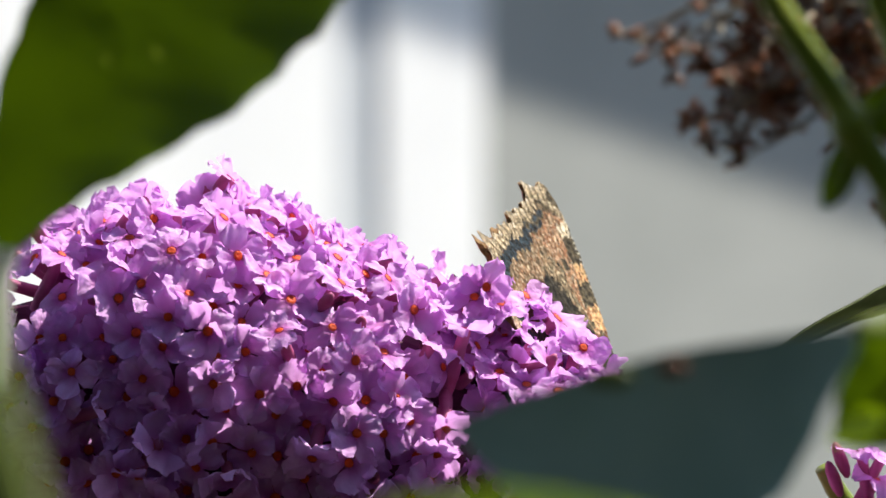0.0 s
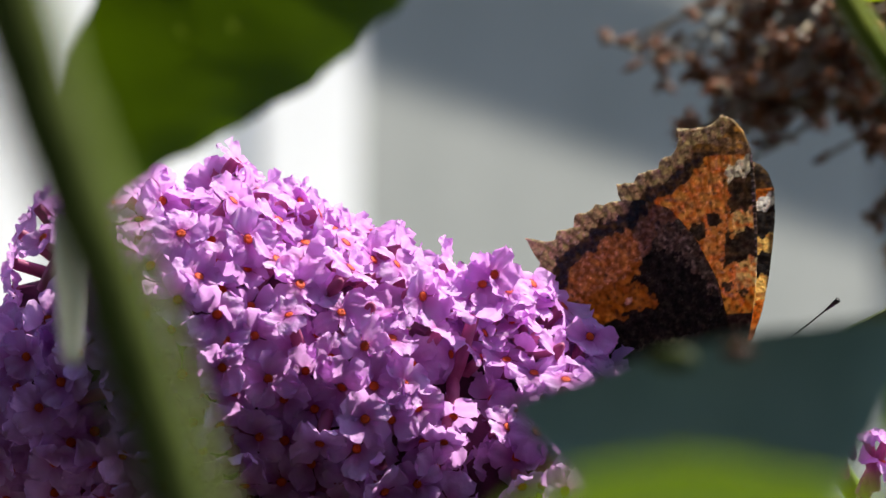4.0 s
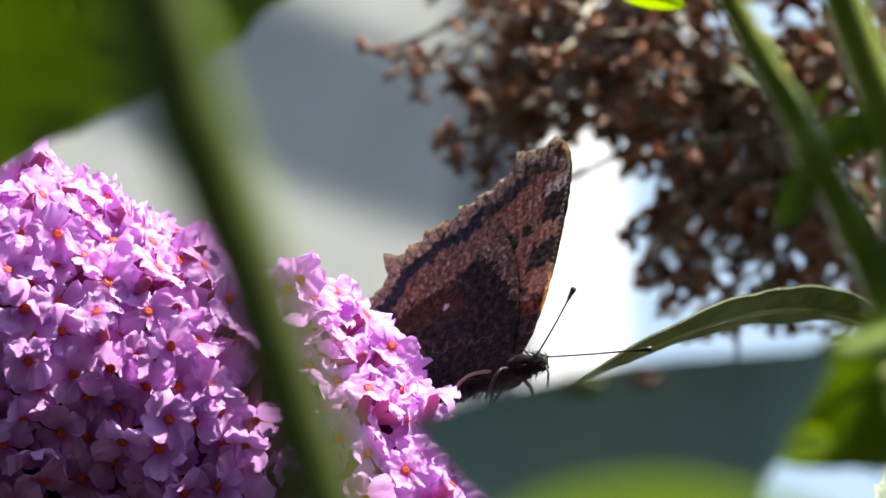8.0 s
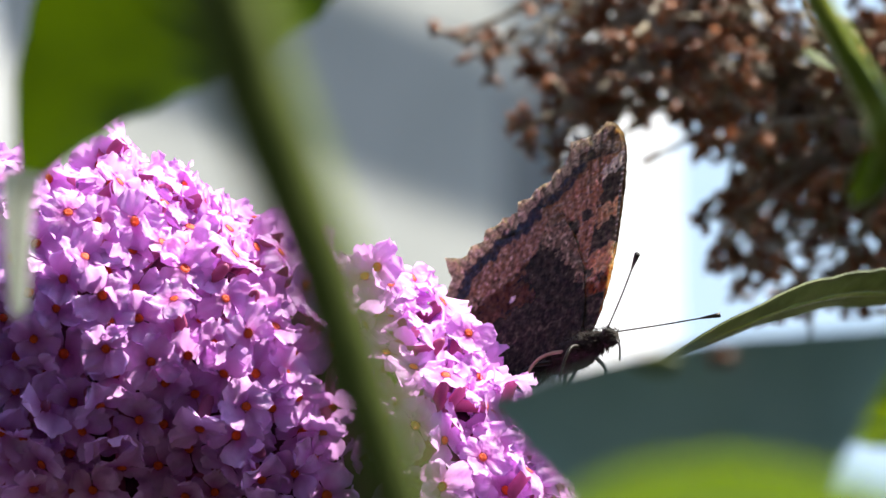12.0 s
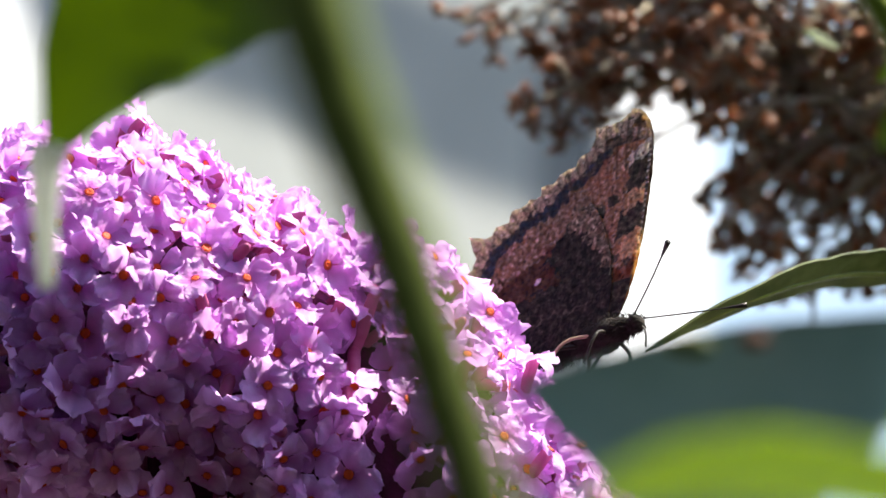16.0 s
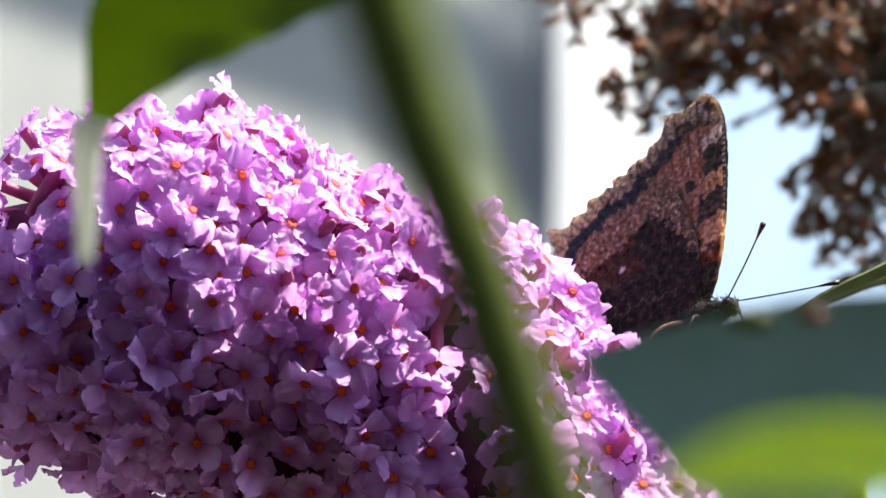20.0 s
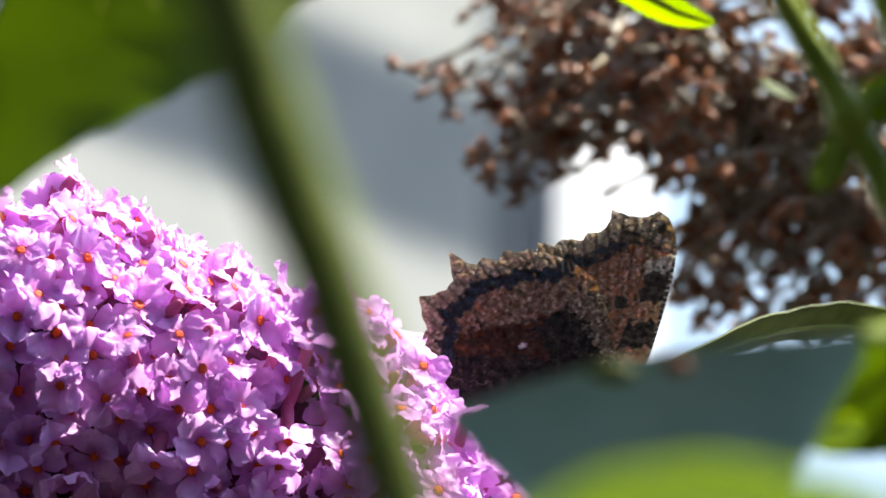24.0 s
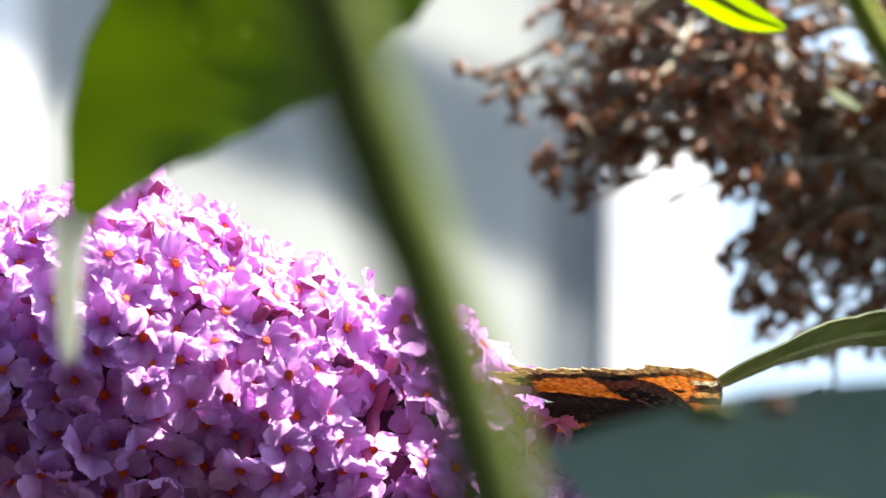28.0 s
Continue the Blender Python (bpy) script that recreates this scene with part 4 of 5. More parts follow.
thorax = lump("thorax", (-75, 0, -34), (62, 0, -4), 26, 30, BODY, 0.16, label="dark hairy thorax")
abdomen = lump("abdomen", (-215, 0, -60), (-60, 0, -34), 15, 25, BODY, 0.08, label="dark brown abdomen")
head = lump("head", (50, 0, -8), (88, 0, -7), 17, 15, BODY, 0.14, label="dark hairy head")
fur(thorax, (-75, 0, -34), (62, 0, -4), 26, 420, 31)
fur(abdomen, (-215, 0, -60), (-60, 0, -34), 19, 260, 32)
fur(head, (50, 0, -8), (92, 0, -7), 15, 160, 33)
feelers = []
for s in (-1, 1):
    bm = bmesh.new()
    bmesh.ops.create_icosphere(bm, subdivisions=2, radius=8 / 15000)
    part("eye", mesh_of(bm, "eye", HORN), head, "", Matrix.Translation(Vector((72, s * 11, -3)) / 15000))
    bm = bmesh.new()
    tip = (223, s * 118, 64 if s < 0 else 51)
    pts = [p / 15000 for p in smooth_line([(70, s * 7, 6), (70 + (tip[0] - 70) * 0.5, tip[1] * 0.52, 6 + (tip[2] - 6) * 0.46), tip], 20)]
    add_rod(bm, pts, [(1.5 if i < 17 else 1.5 + (i - 16) * 1.0) / 15000 for i in range(21)], 6)
    feelers.append((s, part("antenna", mesh_of(bm, "antenna", HORN), butterfly, "thin dark clubbed antenna")))
    for a, b, c in (((5, s * 14, -20), (-50, s * 45, -38), (-88, s * 50, -92)), ((20, s * 14, -20), (25, s * 50, -40), (10, s * 55, -95)), ((-40, s * 16, -34), (-70, s * 50, -55), (-105, s * 60, -110))):
        bm = bmesh.new()
        add_rod(bm, [Vector(p) / 15000 for p in smooth_line([a, b, c], 10)], [(4.2 - 0.2 * i) / 15000 for i in range(11)], 6)
        pale = s < 0 and c[0] < -80 and c[2] > -100
        part("leg", mesh_of(bm, "leg", SHANK if pale else HORN), butterfly, "pale tan leg" if pale else "dark thin leg")
bm = bmesh.new()
add_rod(bm, [Vector(p) / 15000 for p in smooth_line([(84, 0, -12), (96, 0, -30), (100, 0, -60)], 10)], 2.0 / 15000, 6)
part("proboscis", mesh_of(bm, "proboscis", HORN), butterfly, "thin dark proboscis")

# seconds; place on the plan grid; lean, pitch and heading in degrees; how far the wings are laid open; how far the forewings are drawn back
FLIGHT = [
    (0, 828, 600, 0.012, -28.8, 9.9, 64.5, 0.2, -2.1),
    (0.5, 837, 603, 0.012, -29.9, 9.6, 63.5, 0.2, -1.9),
    (1, 845, 575, 0.012, -28.8, 3.7, 61.2, 0.2, -1.9),
    (1.5, 848, 586, 0.012, -31.1, 6.4, 61.2, 0.2, -1.8),
    (2, 854, 593, 0.012, -31.2, 7.7, 61.5, 0.2, -1.8),
    (2.2, 802, 568, 0.012, -15.5, -0.6, 63.6, 0.2, 1.8),
    (2.3, 818, 556, 0.012, -14.4, -2.8, 60.3, 0.2, 1.8),
    (2.4, 872, 535, 0.012, -20.7, -9.9, 47.9, 11.3, 1.4),
    (2.5, 896, 558, 0.012, -12, -9.5, 31.8, 11.3, 0.2),
    (4.5, 1029, 584, 0.004, -22.7, -11.1, -31.8, 29.3, -2.5),
    (4.6, 995, 554, 0.004, -28, -22.8, -35.7, 42, -1.7),
    (5, 1035, 578, 0.004, -23.1, -16, -34.3, 26.9, -0.4),
    (5.5, 954, 576, 0.004, -21.4, -19.9, -43.8, 47.6, -1.3),
    (6, 976, 583, 0.004, -18.9, -11.5, -40.8, 34.1, -3.1),
    (6.25, 960, 568, 0.004, -18.9, -11.5, -40.8, 34.1, -3.1),
    (6.4, 976, 604, 0.004, -20, -7, -39.8, 12, 0),
    (6.5, 972, 600, 0.004, -23.1, -4.6, -37.7, 0.2, -0.8),
    (7, 992, 592, 0.004, -23.8, -4.1, -37.3, 0.2, -0.4),
    (7.5, 972, 596, 0.004, -22.9, -6.4, -38.3, 0.2, 0.3),
    (8, 979, 596, 0.004, -23.8, -7, -38.3, 0.2, -0),
    (8.5, 961, 576, 0.004, -23.1, -14, -37.8, 0.2, -0.2),
    (9, 969, 583, 0.004, -23.5, -13.4, -38, 0.2, -0.2),
    (9.5, 973, 590, 0.004, -24.1, -11.3, -38.7, 0.2, 0),
    (10, 981, 610, 0.004, -25.2, -5.8, -39.8, 0.2, 0.1),
    (10.5, 969, 591, 0.004, -24.8, -11.1, -39.1, 0.2, -0.2),
    (11, 979, 595, 0.004, -23.4, -10.2, -38, 0.2, 0.1),
    (11.5, 969, 585, 0.004, -24.4, -14.2, -38.7, 0.2, 0.1),
    (12, 969, 583, 0.004, -24.8, -13.9, -38.3, 0.2, -0.2),
    (12.5, 978, 592, 0.004, -25.2, -11.5, -38.1, 0.2, -0.6),
    (14.5, 978, 591, 0.004, -26.3, -12.1, -37.4, 0.2, 0.8),
    (15, 977, 593, 0.004, -26.5, -12.1, -36.9, 0.2, 0.9),
    (15.5, 976, 593, 0.004, -26.5, -12.4, -36.8, 0.2, 0.8),
    (16, 976, 593, 0.004, -25.8, -12.2, -36.8, 0.2, 1),
    (16.5, 980, 594, 0.004, -26.2, -11.3, -37.3, 0.2, 1.1),
    (17, 982, 597, 0.004, -25.8, -8.9, -37.2, 0.2, 1.6),
    (17.5, 985, 590, 0.004, -25.8, -10.6, -37.3, 0.2, 2.1),
    (18, 999, 571, 0.004, -25.5, -11.8, -38.1, 0.2, 1.6),
    (18.5, 974, 612, 0.004, -25.5, -9.1, -37.5, 0.2, 0.9),
    (19, 993, 583, 0.004, -25.7, -11.4, -38.7, 0.2, 1),
    (19.5, 975, 601, 0.004, -25, -13.8, -36.8, 0.2, 0.1),
    (20, 993, 613, 0.004, -23.8, -14.5, -34.2, 0.2, 2.9),
    (20.5, 997, 624, 0.004, -23.6, -8.2, -36.4, 0.2, 1.7),
    (21, 984, 625, 0.004, -22.2, -10.6, -37.9, 0.2, 1.9),
    (21.5, 1001, 629, 0.004, -22.2, -10.2, -38.4, 0.2, 1),
    (22, 994, 626, 0.004, -22.2, -10.1, -38.4, 0.2, 0.5),
    (22.5, 997, 625, 0.004, -22.3, -8.2, -38.2, 0.2, 0.6),
    (24.5, 1086, 705, 0.004, -16.4, 19.2, 4.7, 0.2, 2.8),
    (25, 1087, 714, 0.004, -17.5, 17.1, 5.3, 0.2, 3),
    (25.5, 1093, 722, 0.004, -16.8, 17.5, 5.4, 0.2, 3.3),
    (26, 1092, 698, 0.004, -15.3, 10.2, 5, 0.2, 4.2),
    (26.5, 1079, 725, 0.004, -17.3, 13.7, 5, 0.2, 3.8),
    (27, 1074, 709, 0.004, -17.6, 7.1, 4.8, 0.2, 3.4),
    (27.5, 1082, 705, 0.004, -17.4, 10.1, 5.7, 0.2, 5.9),
    (27.6, 1082, 705, 0.004, -17.4, 10.1, 5.7, 0.2, 5.9),
    (27.7, 1084, 671, 0.004, -15, 10, -2, 55, 5),
    (27.8, 1105, 663, 0.004, -15, 10, -2, 77, 5),
    (27.9, 1096, 658, 0.004, -15, 9, 0, 91, 5),
    (28, 1088, 650, 0.004, -15, 9, 0, 92, 5),
]


def flutter():
    rows, spread = [], []
    for t, a, b, dy, lean, pitch, heading, wide, back in FLIGHT:
        p = at(a, b) + Vector((0, dy, 0))
        rows.append((t, pose(p.x, p.y, p.z, lean, pitch, heading)))
        spread.append((t, wide, back))
    walk(butterfly, rows)
    for s, ob in feelers:
        root = Vector((70, s * 7, 6)) / 15000
        walk(ob, [(t, Matrix.Translation(root) @ pose(0, 0, 0, 0, down, turn) @ Matrix.Translation(-root))
                  for t, down, turn in ((0, 70, 0), (2.1, 70, 0), (2.3, 5, 0), (5.5, 0, 0), (6, 8, 62), (6.6, 8, 60), (7.6, 0, 0), (28, 0, 0))])
    for (nm, sign), (ob, gap) in wings.items():
        walk(ob, [(t, pose(0, -sign * gap, 0, sign * (o if nm == "forewing" else o + 0.3)) @ pose(0, 0, 0, 0, -back if nm == "forewing" else 0, 0)) for t, o, back in spread])


# ---- what moves ----
DRY = [
    (0, -0.0000, 0.0057, -3.2000),
    (0.5, 0.0013, 0.0045, -3.2400),
    (1, 0.0005, 0.0052, -3.2800),
    (1.5, 0.0017, 0.0046, -3.3200),
    (2, 0.0019, 0.0037, -3.3600),
    (2.5, 0.0018, 0.0043, -3.4000),
    (4.5, 0.0026, 0.0011, -1.6000),
    (5, 0.0022, 0.0008, -1.0000),
    (5.5, 0.0015, 0.0002, -0.6000),
    (6, 0.0028, -0.0002, -0.2000),
    (6.5, 0.0023, -0.0003, -0.1000),
    (7, 0.0028, -0.0002, -0.0000),
    (7.5, 0.0029, -0.0007, 0.1000),
    (8, 0.0030, -0.0011, 0.2000),
    (8.5, 0.0031, -0.0015, 0.2000),
    (9, 0.0036, -0.0013, 0.2000),
    (9.5, 0.0035, -0.0012, 0.2000),
    (10, 0.0034, -0.0013, 0.2000),
    (10.5, 0.0029, -0.0011, 0.2000),
    (11, 0.0029, -0.0012, 0.2000),
    (11.5, 0.0037, -0.0012, 0.2000),
    (12, 0.0035, -0.0006, 0.2000),
    (12.5, 0.0035, -0.0005, 0.2000),
    (14.5, 0.0017, -0.0000, 0.2000),
    (15, 0.0010, -0.0006, 0.1600),
    (15.5, 0.0011, -0.0007, 0.1200),
    (16, 0.0004, -0.0007, 0.0800),
    (16.5, 0.0010, -0.0000, 0.0400),
    (17, 0.0000, 0.0000, 0.0000),
    (17.5, -0.0002, -0.0005, 0.1667),
    (18, 0.0004, 0.0019, 0.3333),
    (18.5, -0.0066, -0.0021, 0.5000),
    (19, 0.0014, 0.0010, 0.6667),
    (19.5, -0.0007, -0.0012, 0.8333),
    (20, 0.0053, -0.0020, 1.0000),
    (20.5, 0.0029, -0.0002, 0.8600),
    (21, 0.0052, -0.0021, 0.7200),
    (21.5, 0.0035, -0.0012, 0.5800),
    (22, 0.0008, -0.0008, 0.4400),
    (22.5, 0.0028, -0.0006, 0.3000),
    (24.5, 0.0034, 0.0000, -0.6000),
    (25, 0.0026, -0.0016, -0.4000),
    (25.5, 0.0038, -0.0019, -0.2833),
    (26, 0.0041, -0.0010, -0.1667),
    (26.5, 0.0022, -0.0014, -0.0500),
    (27, 0.0017, -0.0022, 0.0667),
    (27.5, 0.0027, -0.0009, 0.1833),
    (28, 0.0012, -0.0003, 0.3000),
]
BROAD = [
    (0, 0.0015, 0.0019, -3.2000),
    (0.5, 0.0023, 0.0017, -3.2400),
    (1, 0.0023, 0.0014, -3.2800),
    (1.5, 0.0023, 0.0022, -3.3200),
    (2, 0.0025, 0.0023, -3.3600),
    (2.5, 0.0025, 0.0026, -3.4000),
    (4.5, -0.0006, 0.0014, -1.6000),
    (5, 0.0017, 0.0006, -1.0000),
    (5.5, -0.0012, -0.0010, -0.6000),
    (6, -0.0021, -0.0011, -0.2000),
    (6.5, -0.0019, -0.0015, -0.1000),
    (7, -0.0025, -0.0013, -0.0000),
    (7.5, -0.0019, -0.0011, 0.1000),
    (8, -0.0020, -0.0011, 0.2000),
    (8.5, -0.0024, -0.0011, 0.2000),
    (9, -0.0024, -0.0009, 0.2000),
    (9.5, -0.0027, -0.0012, 0.2000),
    (10, -0.0028, -0.0010, 0.2000),
    (10.5, -0.0025, -0.0009, 0.2000),
    (11, -0.0027, -0.0008, 0.2000),
    (11.5, -0.0030, -0.0004, 0.2000),
    (12, -0.0033, -0.0004, 0.2000),
    (12.5, -0.0023, -0.0008, 0.2000),
    (14.5, -0.0022, -0.0010, 0.2000),
    (15, -0.0037, -0.0002, 0.1600),
    (15.5, -0.0035, 0.0002, 0.1200),
    (16, -0.0018, -0.0007, 0.0800),
    (16.5, -0.0015, -0.0007, 0.0400),
    (17, 0.0000, 0.0000, 0.0000),
    (17.5, -0.0012, -0.0001, 0.1667),
    (18, 0.0056, 0.0037, 0.3333),
    (18.5, -0.0038, -0.0008, 0.5000),
    (19, -0.0017, 0.0029, 0.6667),
    (19.5, -0.0072, -0.0008, 0.8333),
    (20, -0.0098, -0.0008, 1.0000),
    (20.5, -0.0058, 0.0000, 0.8600),
    (21, -0.0072, -0.0012, 0.7200),
    (21.5, -0.0052, 0.0006, 0.5800),
    (22, -0.0043, 0.0002, 0.4400),
    (22.5, -0.0047, 0.0001, 0.3000),
    (24.5, -0.0004, 0.0023, -0.6000),
    (25, 0.0004, 0.0014, -0.4000),
    (25.5, -0.0004, 0.0014, -0.2833),
    (26, -0.0023, 0.0008, -0.1667),
    (26.5, -0.0028, 0.0004, -0.0500),
    (27, -0.0030, -0.0011, 0.0667),
    (27.5, -0.0023, -0.0002, 0.1833),
    (28, -0.0023, -0.0009, 0.3000),
]
SIDE = [
    (0, -0.0022, 0.0002, -3.2000),
    (0.5, -0.0014, -0.0002, -3.2400),
    (1, -0.0005, -0.0005, -3.2800),
    (1.5, -0.0003, 0.0001, -3.3200),
    (2, -0.0001, 0.0007, -3.3600),
    (2.5, 0.0000, 0.0007, -3.4000),
    (4.5, -0.0008, -0.0027, -1.6000),
    (5, 0.0006, -0.0019, -1.0000),
    (5.5, -0.0015, -0.0030, -0.6000),
    (6, -0.0016, -0.0040, -0.2000),
    (6.5, -0.0020, -0.0041, -0.1000),
    (7, -0.0021, -0.0042, -0.0000),
    (7.5, -0.0014, -0.0042, 0.1000),
    (8, -0.0013, -0.0042, 0.2000),
    (8.5, -0.0018, -0.0045, 0.2000),
    (9, -0.0016, -0.0043, 0.2000),
    (9.5, -0.0016, -0.0043, 0.2000),
    (10, -0.0020, -0.0044, 0.2000),
    (10.5, -0.0020, -0.0041, 0.2000),
    (11, -0.0020, -0.0039, 0.2000),
    (11.5, -0.0025, -0.0037, 0.2000),
    (12, -0.0024, -0.0034, 0.2000),
    (12.5, -0.0030, -0.0006, 0.2000),
    (14.5, -0.0023, -0.0006, 0.2000),
    (15, -0.0023, -0.0005, 0.1600),
    (15.5, -0.0021, -0.0003, 0.1200),
    (16, -0.0015, -0.0002, 0.0800),
    (16.5, -0.0009, -0.0001, 0.0400),
    (17, 0.0000, 0.0000, 0.0000),
    (17.5, 0.0019, -0.0002, 0.1667),
    (18, 0.0065, -0.0003, 0.3333),
    (18.5, 0.0023, -0.0008, 0.5000),
    (19, -0.0015, -0.0013, 0.6667),
    (19.5, -0.0068, -0.0018, 0.8333),
    (20, -0.0097, -0.0017, 1.0000),
    (20.5, -0.0045, -0.0001, 0.8600),
    (21, -0.0064, -0.0014, 0.7200),
    (21.5, -0.0052, -0.0009, 0.5800),
    (22, -0.0052, -0.0003, 0.4400),
    (22.5, -0.0050, 0.0003, 0.3000),
    (24.5, -0.0002, 0.0014, -0.6000),
    (25, -0.0004, 0.0013, -0.4000),
    (25.5, -0.0005, 0.0012, -0.2833),
    (26, -0.0033, 0.0005, -0.1667),
    (26.5, -0.0027, 0.0004, -0.0500),
    (27, -0.0028, -0.0011, 0.0667),
    (27.5, -0.0025, -0.0011, 0.1833),
    (28, -0.0016, -0.0015, 0.3000),
]
FRONT = [
    (0, -0.0059, 0.0031, 0.0000),
    (0.5, -0.0054, 0.0032, 0.0000),
    (1, -0.0049, 0.0033, 0.0000),
    (1.5, -0.0047, 0.0034, 0.0000),
    (2, -0.0046, 0.0035, 0.0000),
    (2.5, -0.0044, 0.0036, 0.0000),
    (4.5, -0.0068, 0.0017, 0.0000),
    (5, -0.0024, 0.0027, 0.0000),
    (5.5, -0.0055, 0.0043, 0.0000),
    (6, -0.0044, 0.0001, 0.0000),
    (6.5, -0.0055, 0.0004, 0.0000),
    (7, -0.0058, 0.0008, 0.0000),
    (7.5, -0.0045, 0.0012, 0.0000),
    (8, -0.0046, 0.0016, 0.0000),
    (8.5, -0.0055, 0.0014, 0.0000),
    (9, -0.0063, 0.0012, 0.0000),
    (9.5, -0.0058, 0.0010, 0.0000),
    (10, -0.0062, 0.0008, 0.0000),
    (10.5, -0.0056, 0.0006, 0.0000),
    (11, -0.0049, 0.0004, 0.0000),
    (11.5, -0.0067, 0.0010, 0.0000),
    (12, -0.0072, 0.0015, 0.0000),
    (12.5, -0.0055, 0.0021, 0.0000),
    (14.5, -0.0041, 0.0008, 0.0000),
    (15, -0.0042, 0.0006, 0.0000),
    (15.5, -0.0041, 0.0005, 0.0000),
    (16, -0.0029, 0.0003, 0.0000),
    (16.5, -0.0019, 0.0002, 0.0000),
    (17, 0.0000, 0.0000, 0.0000),
    (17.5, 0.0012, 0.0014, 0.0000),
    (18, 0.0081, 0.0028, 0.0000),
    (18.5, 0.0036, 0.0016, 0.0000),
    (19, 0.0001, 0.0004, 0.0000),
    (19.5, -0.0068, -0.0007, 0.0000),
    (20, -0.0134, -0.0019, 0.0000),
    (20.5, -0.0093, -0.0016, 0.0000),
    (21, -0.0100, -0.0013, 0.0000),
    (21.5, -0.0051, -0.0010, 0.0000),
    (22, -0.0031, -0.0007, 0.0000),
    (22.5, -0.0058, 0.0020, 0.0000),
    (24.5, -0.0012, 0.0030, 0.0000),
    (25, -0.0015, 0.0015, 0.0000),
    (25.5, -0.0021, 0.0018, 0.0000),
    (26, -0.0030, 0.0021, 0.0000),
    (26.5, -0.0039, 0.0024, 0.0000),
    (27, -0.0030, 0.0027, 0.0000),
    (27.5, -0.0029, 0.0030, 0.0000),
    (28, -0.0038, 0.0033, 0.0000),
]
YOUNG = [
    (0, 0.0049, -0.0005, 0.0000),
    (0.5, 0.0054, -0.0004, 0.0000),
    (1, 0.0058, -0.0004, 0.0000),
    (1.5, 0.0058, -0.0003, 0.0000),
    (2, 0.0059, -0.0003, 0.0000),
    (2.5, 0.0060, -0.0003, 0.0000),
    (4.5, 0.0054, 0.0010, 0.0000),
    (5, 0.0053, 0.0002, 0.0000),
    (5.5, -0.0003, -0.0003, 0.0000),
    (6, -0.0017, -0.0008, 0.0000),
    (6.5, -0.0027, -0.0008, 0.0000),
    (7, -0.0028, -0.0009, 0.0000),
    (7.5, -0.0014, -0.0009, 0.0000),
    (8, -0.0014, -0.0009, 0.0000),
    (8.5, -0.0023, -0.0008, 0.0000),
    (9, -0.0031, -0.0008, 0.0000),
    (9.5, -0.0027, -0.0007, 0.0000),
    (10, -0.0031, -0.0006, 0.0000),
    (10.5, -0.0026, -0.0005, 0.0000),
    (11, -0.0019, -0.0004, 0.0000),
    (11.5, -0.0035, -0.0004, 0.0000),
    (12, -0.0039, -0.0004, 0.0000),
    (12.5, -0.0022, -0.0004, 0.0000),
    (14.5, -0.0015, -0.0000, 0.0000),
    (15, -0.0021, -0.0000, 0.0000),
    (15.5, -0.0025, -0.0000, 0.0000),
    (16, -0.0019, -0.0000, 0.0000),
    (16.5, -0.0013, -0.0000, 0.0000),
    (17, 0.0000, 0.0000, 0.0000),
    (17.5, 0.0015, 0.0022, 0.0000),
    (18, 0.0084, 0.0044, 0.0000),
    (18.5, 0.0041, 0.0031, 0.0000),
    (19, 0.0007, 0.0018, 0.0000),
    (19.5, -0.0060, 0.0005, 0.0000),
    (20, -0.0123, -0.0008, 0.0000),
    (20.5, -0.0098, 0.0001, 0.0000),
    (21, -0.0118, 0.0010, 0.0000),
    (21.5, -0.0085, 0.0020, 0.0000),
    (22, -0.0079, 0.0029, 0.0000),
    (22.5, -0.0063, 0.0015, 0.0000),
    (24.5, 0.0004, 0.0023, 0.0000),
    (25, -0.0001, 0.0035, 0.0000),
    (25.5, -0.0007, 0.0026, 0.0000),
    (26, -0.0017, 0.0017, 0.0000),
    (26.5, -0.0027, 0.0009, 0.0000),
    (27, -0.0018, 0.0000, 0.0000),
    (27.5, -0.0017, -0.0008, 0.0000),
    (28, -0.0026, -0.0016, 0.0000),
]
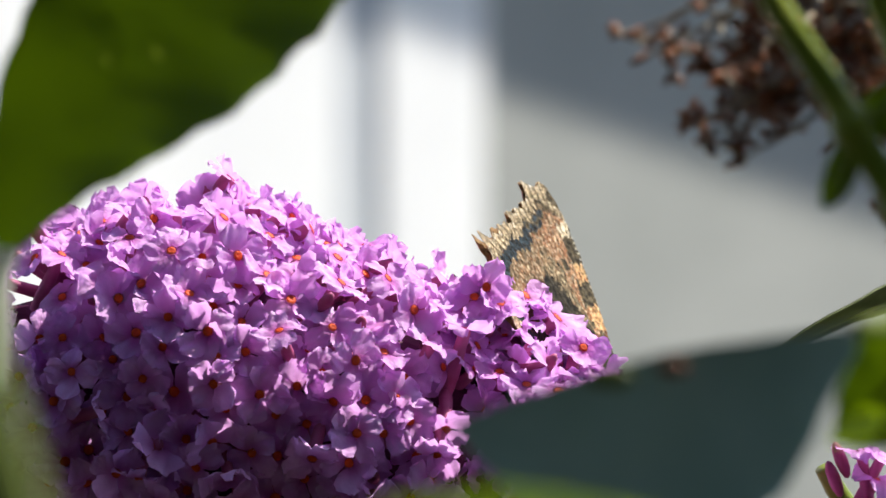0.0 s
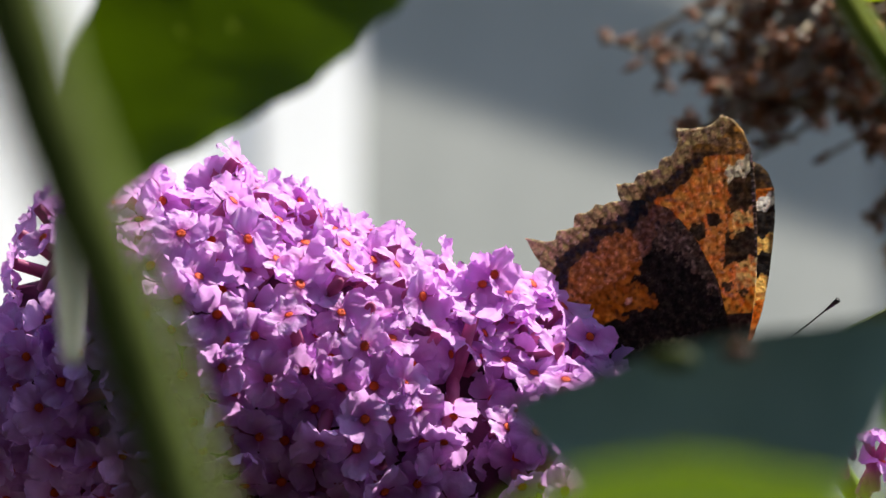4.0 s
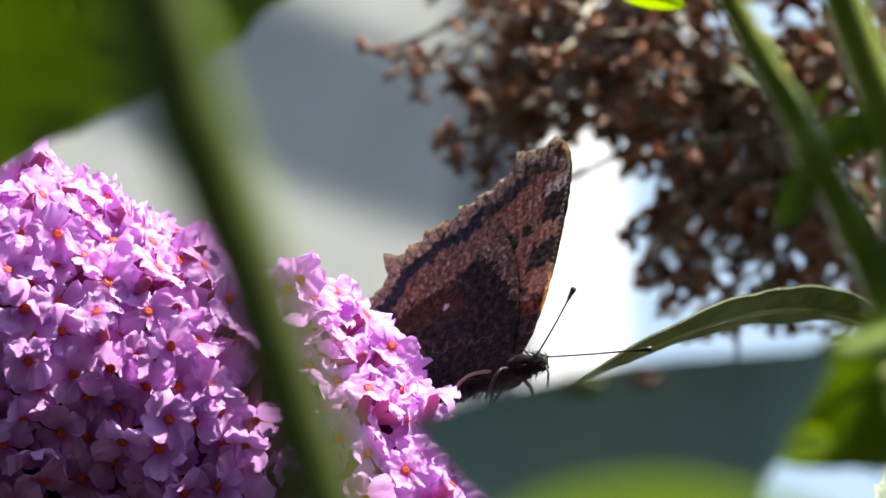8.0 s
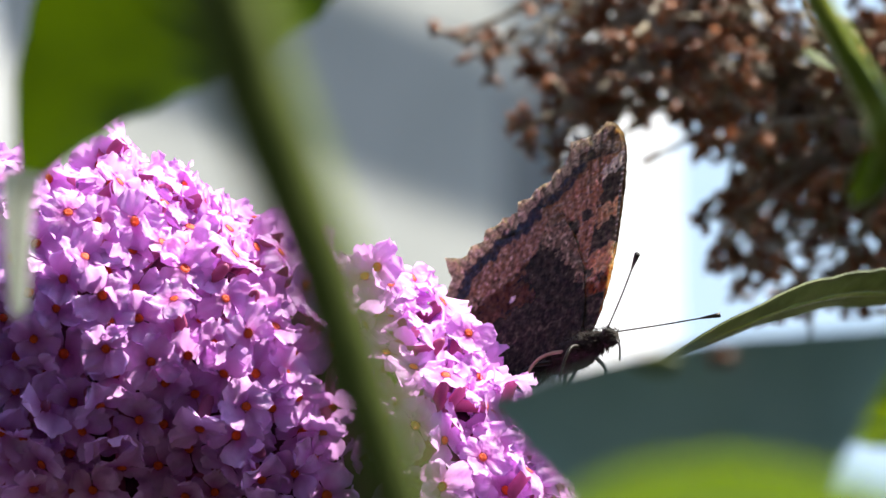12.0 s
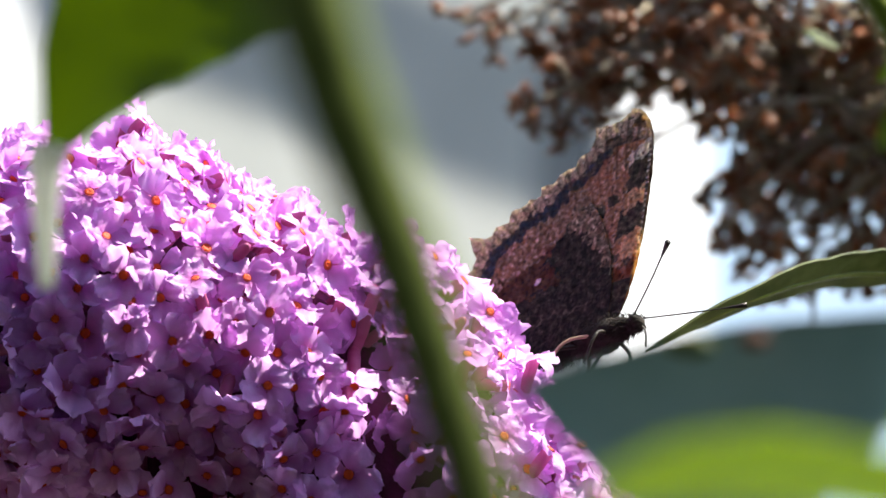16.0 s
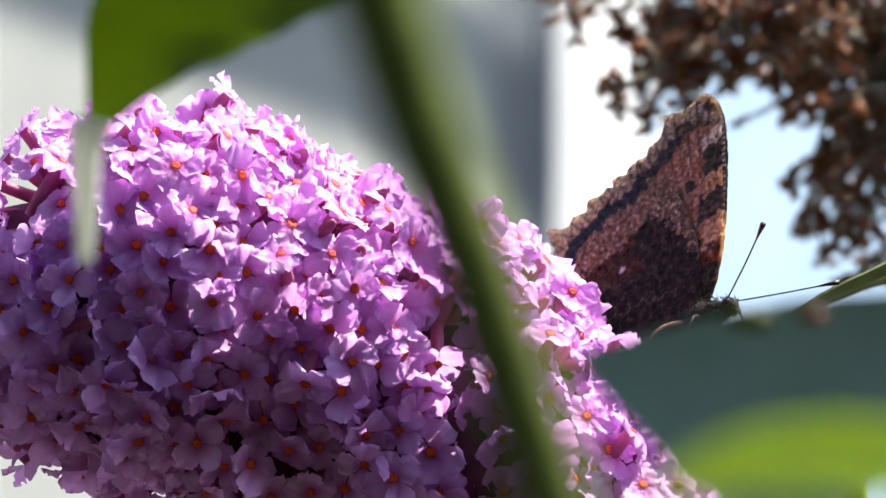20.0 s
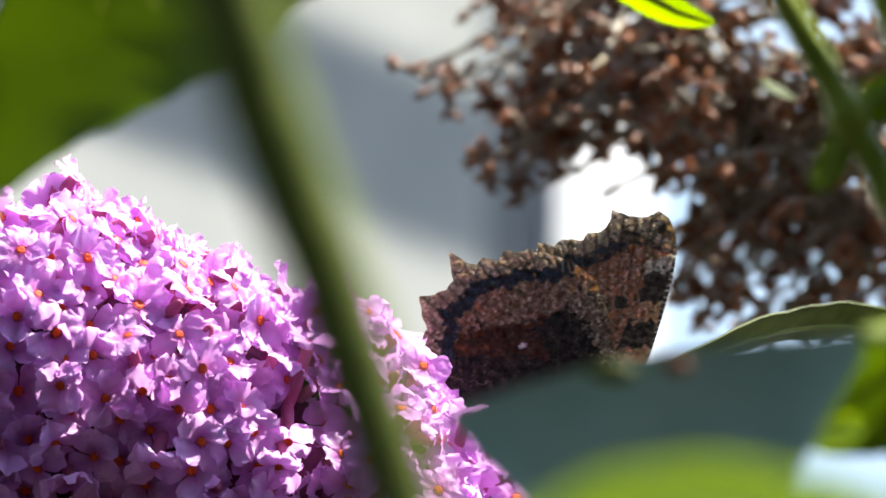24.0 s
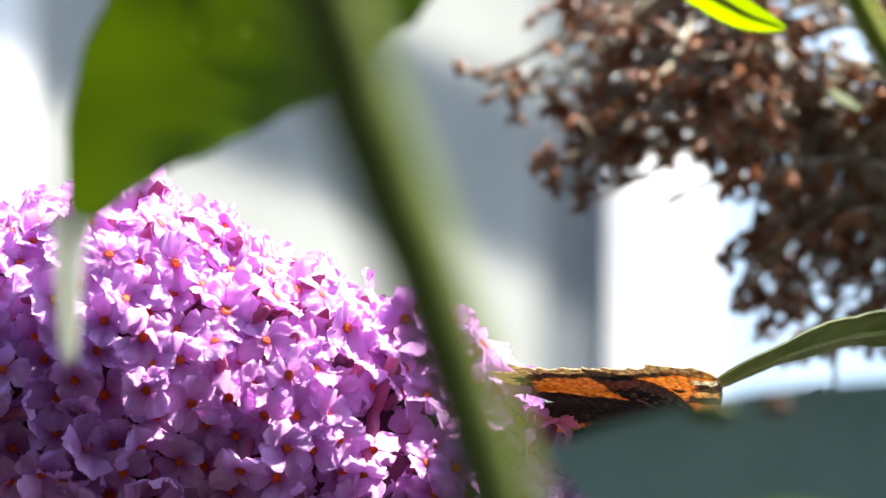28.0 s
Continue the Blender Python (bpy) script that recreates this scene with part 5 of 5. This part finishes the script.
BLOOM = [
    (0, -3.20),
    (0.5, -3.24),
    (1, -3.28),
    (1.5, -3.32),
    (2, -3.36),
    (2.5, -3.40),
    (4.5, -1.60),
    (5, -1.00),
    (5.5, -0.60),
    (6, -0.20),
    (6.5, -0.10),
    (7, -0.00),
    (7.5, 0.10),
    (8, 0.20),
    (8.5, 0.20),
    (9, 0.20),
    (9.5, 0.20),
    (10, 0.20),
    (10.5, 0.20),
    (11, 0.20),
    (11.5, 0.20),
    (12, 0.20),
    (12.5, 0.20),
    (14.5, 0.20),
    (15, 0.16),
    (15.5, 0.12),
    (16, 0.08),
    (16.5, 0.04),
    (17, 0.00),
    (17.5, 0.17),
    (18, 0.33),
    (18.5, 0.50),
    (19, 0.67),
    (19.5, 0.83),
    (20, 1.00),
    (20.5, 0.86),
    (21, 0.72),
    (21.5, 0.58),
    (22, 0.44),
    (22.5, 0.30),
    (24.5, -0.60),
    (25, -0.40),
    (25.5, -0.28),
    (26, -0.17),
    (26.5, -0.05),
    (27, 0.07),
    (27.5, 0.18),
    (28, 0.30),
]



# how far the upper twig rides above its neighbour, in metres
LIFT = [(0, 0.0000), (2.5, 0.0000), (4.5, 0.0026), (5, 0.0028), (5.5, 0.0018), (6, 0.0023), (7, 0.0026), (8, 0.0024), (9, 0.0028), (10, 0.0032), (11, 0.0028), (12, 0.0023), (12.5, 0.0008), (14.5, 0.0000), (17, 0.0000), (17.5, 0.0018), (18, 0.0044), (18.5, 0.0005), (19, 0.0027), (19.5, 0.0010), (20, 0.0000), (22, -0.0009), (22.5, -0.0004), (24.5, 0.0004), (25, 0.0006), (26, 0.0000), (28, 0.0000)]


def lifted(rows):
    ts, up = [q[0] for q in LIFT], [q[1] for q in LIFT]
    return [(t, x, z + float(np.interp(t, ts, up)), turn) for t, x, z, turn in rows]


def sway(ob, rows, share=1.0):
    o = ob.location.copy()
    walk(ob, [(t, pose(o.x + x * share, o.y, o.z + z * share, 0, turn * share, 0)) for t, x, z, turn in rows])


def motions():
    o = panicle.location.copy()
    walk(panicle, [(t, pose(o.x, o.y, o.z, 0, turn, 0)) for t, turn in BLOOM])
    sway(dry_head, DRY)
    sway(thin_branch, DRY)
    sway(broad_branch, BROAD)
    sway(side_branch, SIDE)
    sway(upper_twig, lifted(SIDE))
    sway(front_branch, FRONT)
    sway(front_leaf, YOUNG)
    flutter()


motions()
